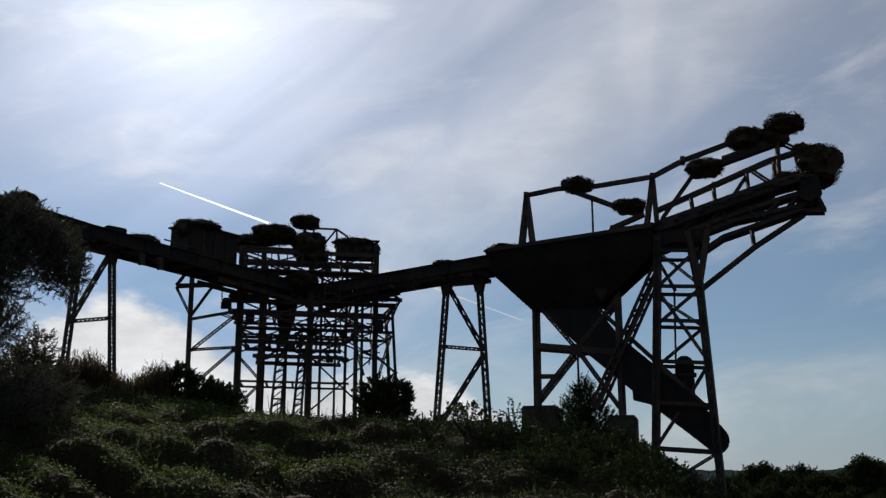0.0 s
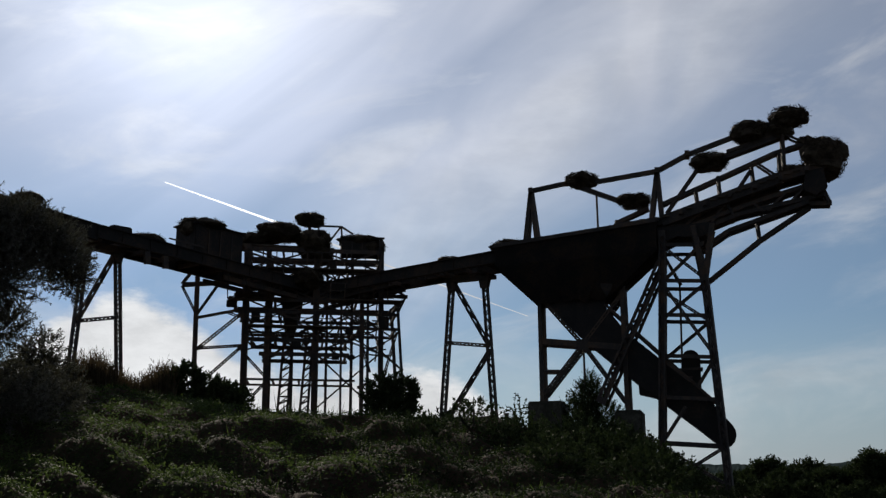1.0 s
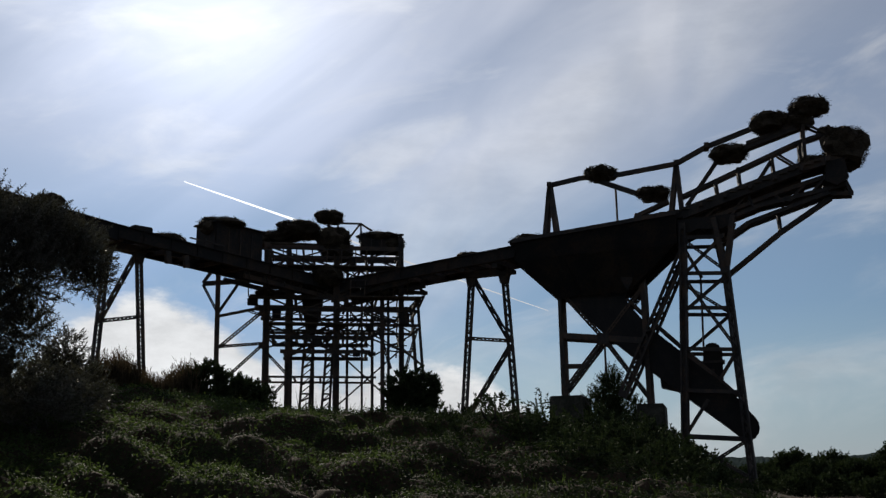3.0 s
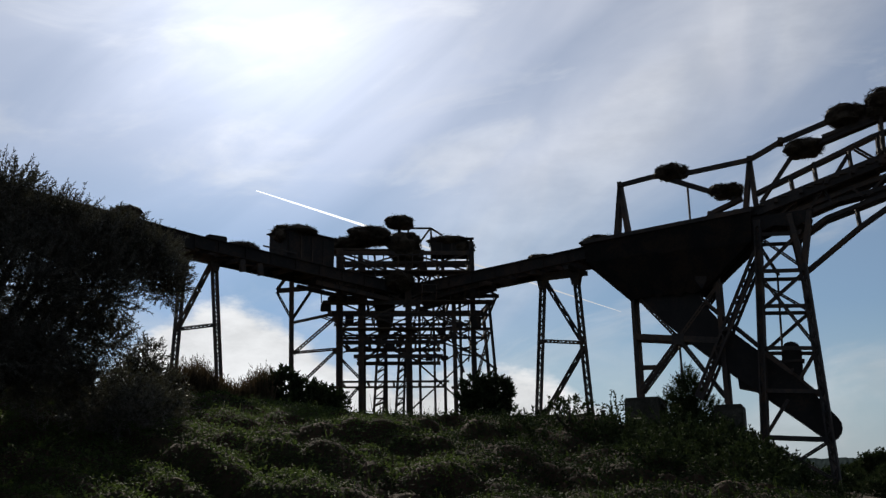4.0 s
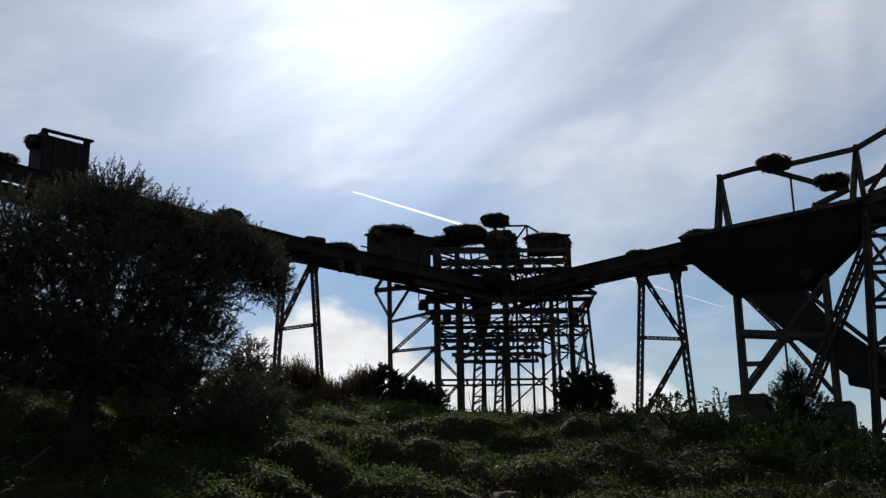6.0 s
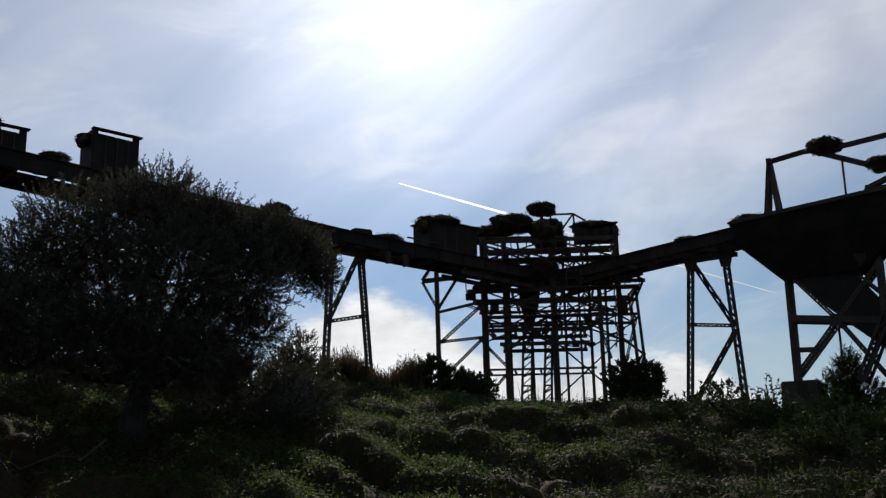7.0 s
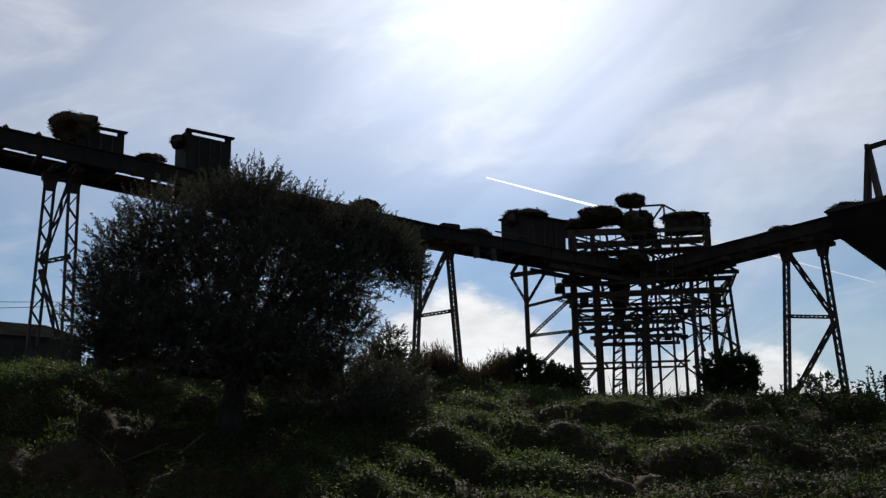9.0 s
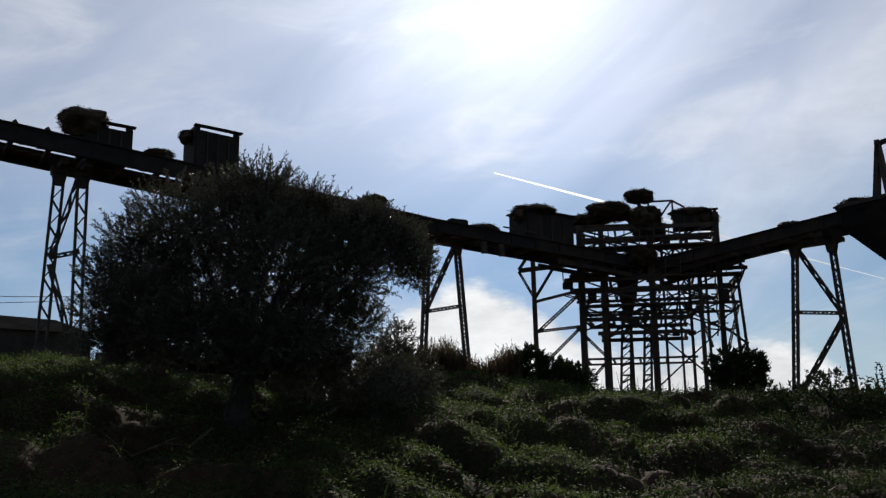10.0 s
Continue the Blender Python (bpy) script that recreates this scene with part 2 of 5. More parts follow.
def plate_girder(bm, a, b, depth, side):
    """A plate girder with flanges and stiffeners; a and b lie on its top edge."""
    a, b, side = Vector(a), Vector(b), Vector(side).normalized()
    down = Vector((0, 0, -1))
    mid = down * depth / 2
    bar(bm, a + mid, b + mid, 0.05, depth - 0.08, side)
    bar(bm, a + down * 0.02, b + down * 0.02, 0.28, 0.05, side)
    bar(bm, a + down * (depth - 0.02), b + down * (depth - 0.02), 0.28, 0.05, side)
    length = (b - a).length
    count = int(length / 1.5)
    for i in range(count + 1):
        p = a.lerp(b, i / max(count, 1))
        bar(bm, p + down * 0.05, p + down * (depth - 0.05), 0.2, 0.04, side)


class Frame:
    """Local axes of a run of the structure: u along it, v away from the valley side, z up."""

    def __init__(self, spot, along, away):
        self.spot, self.u, self.v = Vector(spot), Vector(along).normalized(), Vector(away).normalized()

    def at(self, u, v, z):
        return self.spot + self.u * u + self.v * v + Vector((0, 0, z))


KNOT = (-8.2, 61.5, 0)
FA = Frame(KNOT, (-0.641, -0.767, 0), (-0.767, 0.641, 0))
FB = Frame(KNOT, (0.879, -0.477, 0), (0.477, 0.879, 0))
FR = Frame(KNOT, (0.879, -0.477, 0), (0.23, 0.97, 0))
FT = Frame(KNOT, (0.991, 0.132, 0), (-0.132, 0.991, 0))


def member(name, parent, a, b, w, h=None, side=None, mat=None, label=""):
    bm = bmesh.new()
    bar(bm, a, b, w, h, side)
    return part(name, bm, mat or STEEL, parent, label)


def laced_member(name, parent, a, b, w, depth, side, label="", pitch=None, bar_w=0.06, chord=0.24):
    bm = bmesh.new()
    laced(bm, a, b, w, depth, side, pitch, bar_w, chord)
    return part(name, bm, STEEL, parent, label)


def prism(bm, fr, outline, v0, v1):
    """A solid with the given outline in (u, z) between two planes."""
    front = [bm.verts.new(fr.at(u, v0, z)) for u, z in outline]
    back = [bm.verts.new(fr.at(u, v1, z)) for u, z in outline]
    n = len(outline)
    bm.faces.new(front)
    bm.faces.new(back[::-1])
    for i in range(n):
        bm.faces.new((front[i], back[i], back[(i + 1) % n], front[(i + 1) % n]))
    bmesh.ops.recalc_face_normals(bm, faces=bm.faces)


# ---- ground ----
CREST_AZ = (-180, -75, -55, -42, -36.8, -30.9, -24.8, -19.5, -14.6, -7.4, 0.6, 2.7, 4.7, 6.8, 9.8, 11.3, 12.7, 17, 24, 40, 75, 180)
CREST = (-0.045, -0.03, 0.06, 0.080, 0.079, 0.073, 0.069, 0.066, 0.057, 0.046, 0.042, 0.039, 0.032, 0.021, 0.005, -0.008, -0.022, -0.05, -0.06, -0.06, -0.05, -0.045)


def mounds(x, y, cell, seed):
    """Rounded hummocks with creases between them, 0 to 1, about one to each cell of a jittered grid."""
    best = np.zeros(np.shape(x))
    i0, j0 = np.floor(x / cell), np.floor(y / cell)
    for di in (-1, 0, 1):
        for dj in (-1, 0, 1):
            i, j = i0 + di, j0 + dj
            h = np.sin(i * 127.1 + j * 311.7 + seed) * 43758.5453
            h1 = h - np.floor(h)
            h2 = h * 7.31 - np.floor(h * 7.31)
            h3 = h * 3.77 - np.floor(h * 3.77)
            d2 = ((x / cell - i - h1) ** 2 + (y / cell - j - h2) ** 2) / (0.55 + 0.4 * h3) ** 2
            best = np.maximum(best, np.sqrt(np.clip(1 - d2, 0, 1)) * (0.55 + 0.45 * h3))
    return best


def ground_z(x, y, rough=True):
    """Height of the land: a flat verge, a steep bank, and a shelf above it that falls off beyond the loading tower."""
    x, y = np.asarray(x, float), np.asarray(y, float)
    r = np.hypot(x, y)
    az = np.degrees(np.arctan2(x, y))
    lift = np.interp(az, CREST_AZ, CREST)
    verge = 0.5 * np.clip(r / 22, 0, 1) ** 2
    shelf = EYE + lift * np.clip(r, 36, 49)
    s = np.clip((r - 20.5) / 15.0, 0, 1)
    s = s * s * (3 - 2 * s) * 0.45 + s * 0.55
    z = verge * (1 - s) + shelf * s
    out = np.clip((r - 75) / 300, 0, 1)
    z = z * (1 - out) + (-4.0) * out
    if rough:
        w = np.clip((r - 6) / 8, 0, 1) * np.clip((49 - r) / 8, 0.10, 1) * np.clip((90 - r) / 20, 0, 1)
        wx = x + 0.5 * np.sin(y * 0.9 + 0.6 * np.sin(x * 0.7))
        wy = y + 0.5 * np.sin(x * 0.8 + 1.0)
        # ledges that run obliquely down the bank
        phase = (wy + 0.55 * wx) / 2.9 + 0.35 * np.sin(x * 0.33 + 0.4 * y)
        saw = phase - np.floor(phase)
        ledge = np.where(saw < 0.35, saw / 0.35, (1 - saw) / 0.65)
        ledge = ledge * ledge * (3 - 2 * ledge) * (0.6 + 0.4 * np.sin(x * 0.5 - 0.3 * y))
        z = z + w * (0.45 * (ledge - 0.55) + 0.72 * (mounds(wx, wy, 1.6, 3.0) - 0.6) + 0.40 * (mounds(x + 0.2 * np.sin(y * 3), y, 0.7, 8.0) - 0.6))
    return z


def build_ground():
    rings = np.concatenate([np.arange(0.0, 18, 0.6), np.arange(18, 42, 0.16), np.arange(42, 60, 0.6), np.arange(60, 120, 4), np.geomspace(120, 4500, 24)])
    angles = np.radians(np.concatenate([np.arange(-60, 40, 0.35), np.arange(40, 300, 4)]))
    r, a = np.meshgrid(rings, angles, indexing="ij")
    x, y = r * np.sin(a), r * np.cos(a)
    verts = np.stack([x, y, ground_z(x, y)], -1).reshape(-1, 3)
    m, k = len(rings), len(angles)
    i, j = np.meshgrid(np.arange(m - 1), np.arange(k), indexing="ij")
    faces = np.stack([i * k + j, (i + 1) * k + j, (i + 1) * k + (j + 1) % k, i * k + (j + 1) % k], -1).reshape(-1, 4)
    ob = raw_part("ground", verts, faces, SOIL, None, smooth=True)
    tagged(ob, "rough brown soil bank with sparse grass rising to a shelf", "ground", kind="structure")


build_ground()


def gz(p):
    return float(ground_z(p[0], p[1]))


# ---- conveyor galleries ----
def build_gallery(fr, u0, z0, u1, z1, label, half, deep):
    g = thing("conveyor_gallery", fr.at((u0 + u1) / 2, 0, min(z0, z1) - 0.8), label, "conveyor", "conveyor galleries")
    length = u1 - u0

    def zt(u):
        return z0 + (z1 - z0) * (u - u0) / length

    for v in (-half, half):
        bm = bmesh.new()
        plate_girder(bm, fr.at(u0, v, z0), fr.at(u1, v, z1), deep, fr.v)
        part("girder", bm, PLATE, g)
    step = 1.55
    count = int(length / step)
    for i in range(count + 1):
        u = u0 + 0.2 + i * step
        if u > u1:
            break
        member("cross_beam", g, fr.at(u, -half, zt(u) - deep + 0.2), fr.at(u, half, zt(u) - deep + 0.2), 0.14, 0.22)
    # boards of the walkway, some of them lost
    rnd = random.Random(int(u1 * 10))
    i = 0
    u = u0 + 0.1
    while u < u1 - 0.6:
        wide = rnd.uniform(0.5, 0.9)
        if rnd.random() > 0.14:
            member("deck_board", g, fr.at(u + wide / 2, -half, zt(u) - 0.36), fr.at(u + wide / 2, -0.25, zt(u) - 0.36 + rnd.uniform(-0.02, 0.02)), wide - 0.04, 0.05, mat=OLD_WOOD)
        if rnd.random() > 0.2:
            member("deck_board", g, fr.at(u + wide / 2, 0.75, zt(u) - 0.36), fr.at(u + wide / 2, half, zt(u) - 0.36), wide - 0.04, 0.05, mat=OLD_WOOD)
        u += wide
    return g, zt


gal_a, za = build_gallery(FA, -0.6, 12.4, 15.6, 13.32, "rusted steel conveyor gallery with plate girders running down to the tower", 1.2, 0.66)
gal_l, zl = build_gallery(FA, 15.64, 13.2, 39.0, 15.32, "long rusted steel conveyor gallery with plate girders on trestles", 1.6, 0.78)
gal_b, zb = build_gallery(FB, -0.6, 12.28, 15.0, 13.42, "short rusted steel conveyor gallery running up to the hopper", 1.2, 0.66)


def build_trestle(fr, tops, feet, z_top, strut_z, leg_w, label, chord=0.27, low_brace=True):
    """Two laced legs that spread downwards, a cap beam, a strut and two diagonals; the first leg carries the diagonals' ends."""
    u = (tops[0] + tops[1]) / 2
    base = fr.at(u, 0, 0)
    t = thing("trestle", (base.x, base.y, gz(base) - 0.25), label, "trestle", "trestles under the galleries")
    lo = [fr.at(k, 0, gz(fr.at(k, 0, 0)) - 0.25) for k in feet]
    hi = [fr.at(k, 0, z_top) for k in tops]
    for a, b in zip(lo, hi):
        leg = laced_member("leg", t, a, b, leg_w, 0.2, fr.u, chord=chord, bar_w=0.05)
        member("base_plate", leg, a + Vector((0, 0, 0.02)), a + Vector((0, 0, 0.32)), leg_w + 0.25, 0.6, fr.u)
    member("cap_beam", t, fr.at(tops[0] - 0.35, 0, z_top + 0.15), fr.at(tops[1] + 0.35, 0, z_top + 0.15), 0.45, 0.35)
    for k, top in zip(tops, hi):
        member("corbel", t, fr.at(k, -1.2, z_top + 0.3), fr.at(k, 1.2, z_top + 0.3), 0.3, 0.24)
        bm = bmesh.new()
        prism(bm, fr, [(k - 0.34, z_top + 0.12), (k + 0.34, z_top + 0.12), (k + 0.2, z_top - 0.5), (k - 0.2, z_top - 0.5)], -0.16, 0.16)
        part("gusset", bm, STEEL, t)
    mid = [h.lerp(g, (z_top - z) / (z_top - g.z)) for h, g, z in zip(hi, lo, strut_z)]
    laced_member("strut", t, mid[0], mid[1], 0.2, 0.16, Vector((0, 0, 1)), bar_w=0.04)
    laced_member("diagonal", t, hi[0].lerp(lo[0], 0.02) + fr.u * 0.2, mid[1], 0.26, 0.16, fr.u, bar_w=0.1, pitch=0.8)
    if low_brace:
        laced_member("diagonal", t, mid[1] - Vector((0, 0, 0.3)), lo[0].lerp(hi[0], 0.05), 0.26, 0.16, fr.u, bar_w=0.1, pitch=0.8)
    return t


build_trestle(FB, (9.6, 11.65), (9.0, 12.32), 12.0, (8.6, 8.3), 0.36, "rusted steel trestle with laced legs on the bank")
build_trestle(FA, (13.45, 15.24), (12.72, 15.62), 12.35, (9.1, 8.65), 0.36, "rusted steel trestle with laced legs behind the olive tree", low_brace=False)
build_trestle(FA, (32.82, 33.81), (32.72, 34.14), 13.55, (10.2, 9.85), 0.5, "tall rusted steel trestle with broad laced legs", chord=0.2)


# ---- transfer tower where the two galleries meet ----
def x_brace(name, parent, a, b, c, d, w, side):
    """Two crossing angle bars, a to b and c to d."""
    for p, q in ((a, b), (c, d)):
        bm = bmesh.new()
        angle_bar(bm, p, q, w, side)
        part(name, bm, STEEL, parent)


def build_transfer_tower():
    f = FT
    t = thing("transfer_tower", (*f.at(0, 0, 0).xy, gz(f.at(0, 0, 0)) - 0.3), "dense rusted steel transfer tower of columns, beams and braces", "tower")
    near, far = -2.0, 2.0

    def foot(u, v):
        return gz(f.at(u, v, 0)) - 0.3

    columns = [(-3.85, near, 14.6, 0.38), (0.2, near, 15.0, 0.38), (4.0, near, 15.0, 0.30), (2.9, near, 12.4, 0.24), (-2.6, far, 14.6, 0.28), (2.45, far, 14.8, 0.18),
               (5.1, far, 11.6, 0.2), (3.25, near, 12.4, 0.15), (-1.2, far, 14.6, 0.18), (0.9, far, 14.6, 0.16), (5.15, near, 11.4, 0.16), (-2.6, near, 14.2, 0.3), (1.7, near, 12.0, 0.13)]
    for u, v, z, w in columns:
        bm = bmesh.new()
        a, b = f.at(u + (0.12 if u < 4.5 else 0.45), v, foot(u, v)), f.at(u - (0 if u < 4.5 else 0.15), v, z)
        if w > 0.25:
            laced(bm, a, b, w, w * 0.9, f.u, 0.5, 0.07)
            bar(bm, a, b, w * 0.55, 0.03, f.u)
        else:
            bar(bm, a, b, w, w, f.u)
        part("column", bm, STEEL, t)
    # outrigger bent on the gallery side
    legz = foot(-6.5, near)
    member("column", t, f.at(-6.5, near, legz), f.at(-6.65, near, 12.9), 0.26, 0.26, f.u)
    member("outrigger_beam", t, f.at(-7.5, near, 12.05), f.at(-4.0, near, 12.35), 0.2, 0.26)
    member("outrigger_beam", t, f.at(-7.5, near, 12.1), f.at(-6.75, near, 13.2), 0.14, 0.18)
    for a, b, w in (((-7.5, 12.0), (-6.62, 10.4), 0.16), ((-5.4, 12.2), (-6.6, 10.3), 0.16), ((-6.6, 10.15), (-4.3, 10.65), 0.16), ((-6.45, 8.35), (-3.95, 10.55), 0.2), ((-6.45, 8.4), (-3.85, 8.62), 0.17), ((-6.4, 6.2), (-3.95, 8.55), 0.18)):
        laced_member("outrigger_brace", t, f.at(a[0], near, a[1]), f.at(b[0], near, b[1]), w, 0.12, f.u, bar_w=0.035)
    # floors: edge beams on both faces, cross beams between them
    levels = [(6.7, -3.85, 2.6, 0.12), (8.17, -2.95, 2.25, 0.22), (9.0, -3.65, 2.25, 0.22), (9.4, -3.65, 2.6, 0.1), (9.75, -3.85, 5.1, 0.17), (10.6, -4.4, 5.1, 0.17), (11.35, -4.8, 5.2, 0.24), (12.35, -3.9, 5.1, 0.2), (13.15, -3.9, 4.2, 0.22), (13.75, -3.9, 4.1, 0.16), (14.35, -3.9, 4.1, 0.2)]
    for z, u0, u1, h in levels:
        for v in (near, far):
            member("floor_beam", t, f.at(u0, v, z), f.at(u1, v, z), 0.14, h)
        for k in range(5):
            u = u0 + 0.2 + (u1 - u0 - 0.4) * k / 4
            member("cross_beam", t, f.at(u, near, z), f.at(u, far, z), 0.12, h * 0.8)
    # braces of the two faces
    rnd = random.Random(4)
    bays = [(-3.85, 0.2), (0.2, 4.0)]
    zs = [4.9, 8.3, 9.75, 11.35, 13.15, 14.35]
    for v, cols in ((near, bays), (far, [(-2.6, 0.9), (0.9, 2.45), (2.45, 5.1)])):
        for u0, u1 in cols:
            for z0, z1 in zip(zs[:-1], zs[1:]):
                if (u1 > 4.5 and z1 > 11.5) or (z0 < 8 and (v == far or u0 < 0)):
                    continue
                x_brace("brace", t, f.at(u0, v, z0), f.at(u1, v, z1), f.at(u1, v, z0), f.at(u0, v, z1), 0.09, f.u)
    for u in (-3.85, 0.2, 4.0):
        for z0, z1 in zip(zs[1:-1], zs[2:]):
            x_brace("side_brace", t, f.at(u, near, z0), f.at(u, far, z1), f.at(u, far, z0), f.at(u, near, z1), 0.08, f.u)
    for a, b in (((-3.8, 8.15), (-2.4, 6.7)), ((-3.7, 5.2), (-2.4, 6.65)), ((2.7, 9.6), (3.45, 7.2)), ((5.0, 9.6), (4.1, 6.4)), ((2.75, 6.3), (4.1, 6.9))):
        laced_member("brace", t, f.at(a[0], near, a[1]), f.at(b[0], near, b[1]), 0.17, 0.1, f.u, bar_w=0.035)
    # two steep ladder frames inside
    for (a0, a1), (b0, b1) in (((-1.9, -1.6), (-1.3, -1.1)), ((-0.6, -0.25), (-0.1, 0.1))):
        for lo_u, hi_u in ((a0, a1), (b0, b1)):
            member("stair_post", t, f.at(lo_u, 0.4, foot(lo_u, 0.4)), f.at(hi_u, 0.4, 9.4), 0.15, 0.12, f.u)
        for i in range(9):
            k, q = i / 9, (i + 0.8) / 9
            z = 4.9 + i * 0.5
            p0, p1 = a0 + (a1 - a0) * k, b0 + (b1 - b0) * q
            member("stair_rung", t, f.at(p0, 0.4, z), f.at(p1, 0.4, z + (0.28 if i % 2 else 0.0)), 0.1, 0.1)
            member("stair_brace", t, f.at(p0, 0.4, z), f.at(p1, 0.4, z + 0.5), 0.06, 0.06)
    # low platform beside the outer column
    member("low_platform", t, f.at(-5.1, near, 6.25), f.at(-3.8, near, 6.4), 0.5, 0.12)
    for k in (-4.95, -4.45):
        member("platform_post", t, f.at(k, near, foot(k, near)), f.at(k, near, 6.25), 0.14, 0.14, f.u)
    # walkways with hand rails
    for u0, u1, v, z in ((-4.8, -2.2, -2.6, 11.2), (-3.6, 2.0, -2.5, 9.72), (1.0, 5.2, -2.6, 11.3), (-3.8, 3.9, -2.4, 13.12)):
        bm = bmesh.new()
        bar(bm, f.at(u0, v, z), f.at(u1, v, z), 0.75, 0.07)
        way = part("walkway", bm, OLD_WOOD, t)
        count = max(2, round((u1 - u0) / 0.9))
        for i in range(count + 1):
            u = u0 + (u1 - u0) * i / count
            member("rail_post", way, f.at(u, v - 0.35, z), f.at(u + rnd.uniform(-0.06, 0.06), v - 0.35, z + 0.95), 0.055)
        for h in (0.5, 0.95):
            member("hand_rail", way, f.at(u0, v - 0.35, z + h), f.at(u1, v - 0.35, z + h + rnd.uniform(-0.08, 0.08)), 0.05)
    # small fittings that hang on the frame
    for u, v, z, w, h in ((1.45, -2.1, 8.0, 0.42, 0.22), (2.35, -2.1, 8.05, 0.42, 0.24), (-0.8, -2.2, 8.7, 0.5, 0.4), (2.2, -2.2, 9.6, 0.45, 0.45), (4.2, -2.2, 10.1, 0.6, 0.7), (-3.2, -2.3, 10.3, 0.5, 0.5), (-4.6, -2.2, 11.0, 0.6, 0.4), (1.15, -2.2, 13.4, 0.4, 0.75)):
        bm = bmesh.new()
        bar(bm, f.at(u, v, z - h / 2), f.at(u, v, z + h / 2), w, 0.3, f.u)
        bmesh.ops.bevel(bm, geom=bm.edges[:], offset=0.03, segments=1, affect="EDGES")
        part("bracket_box", bm, PLATE, t)
    # bent and loose bars caught in the frame
    for k in range(85):
        u, z, v = rnd.uniform(-3.8, 4.2), rnd.uniform(8.2, 12.8), rnd.choice((near - 0.1, near + 0.15, far, 0.6))
        a = rnd.choice((0.1, 0.5, 0.9, 1.3, 2.2, 2.7)) + rnd.uniform(-0.15, 0.15)
        ln = rnd.uniform(0.7, 1.9)
        bm = bmesh.new()
        p, q = f.at(u, v, z), f.at(u + math.cos(a) * ln, v, z + math.sin(a) * ln * 0.8)
        m = p.lerp(q, 0.5) + Vector((0, 0, -rnd.uniform(0, 0.12)))
        w = rnd.uniform(0.06, 0.14)
        bar(bm, p, m, w)
        bar(bm, m, q, w)
        part("loose_bar", bm, STEEL, t)
    # outrigger on the other side
    for a, b, w in (((4.3, 12.5), (5.45, 11.75), 0.14), ((5.5, 11.75), (4.95, 10.5), 0.12), ((4.0, 11.75), (5.6, 11.7), 0.2), ((4.05, 9.7), (5.2, 11.3), 0.12), ((4.1, 8.4), (5.3, 7.4), 0.12), ((4.1, 6.4), (5.3, 7.4), 0.12)):
        member("outrigger_brace", t, f.at(a[0], near, a[1]), f.at(b[0], near, b[1]), w)
    # frame on the roof
    for a, b in (((0.2, 15.0), (0.25, 15.94)), ((0.25, 15.94), (1.6, 15.94)), ((1.6, 15.94), (1.65, 14.9)), ((1.6, 15.94), (2.3, 15.5)), ((0.9, 15.0), (1.55, 15.9))):
        member("roof_frame", t, f.at(a[0], -1.6, a[1]), f.at(b[0], -1.6, b[1]), 0.1)
    # receiving box under the galleries' ends
    bm = bmesh.new()
    bmesh.ops.create_cube(bm, size=1)
    for v in bm.verts:
        k = 1.15 if v.co.z > 0 else 0.75
        v.co = f.at(-1.2 + v.co.x * 1.25 * k, v.co.y * 2.0 * k, 11.2 + v.co.z * 1.9)
    bmesh.ops.bevel(bm, geom=bm.edges[:], offset=0.05, segments=1, affect="EDGES")
    part("transfer_chute", bm, PLATE, t, "tapered rusted steel chute box")
    bm = bmesh.new()
    bmesh.ops.create_cube(bm, size=1)
    for v in bm.verts:
        k = 1.0 if v.co.z > 0 else 0.45
        v.co = f.at(-1.2 + v.co.x * 0.8 * k, v.co.y * 1.2 * k, 9.8 + v.co.z * 0.9)
    part("chute_spout", bm, PLATE, t)


build_transfer_tower()


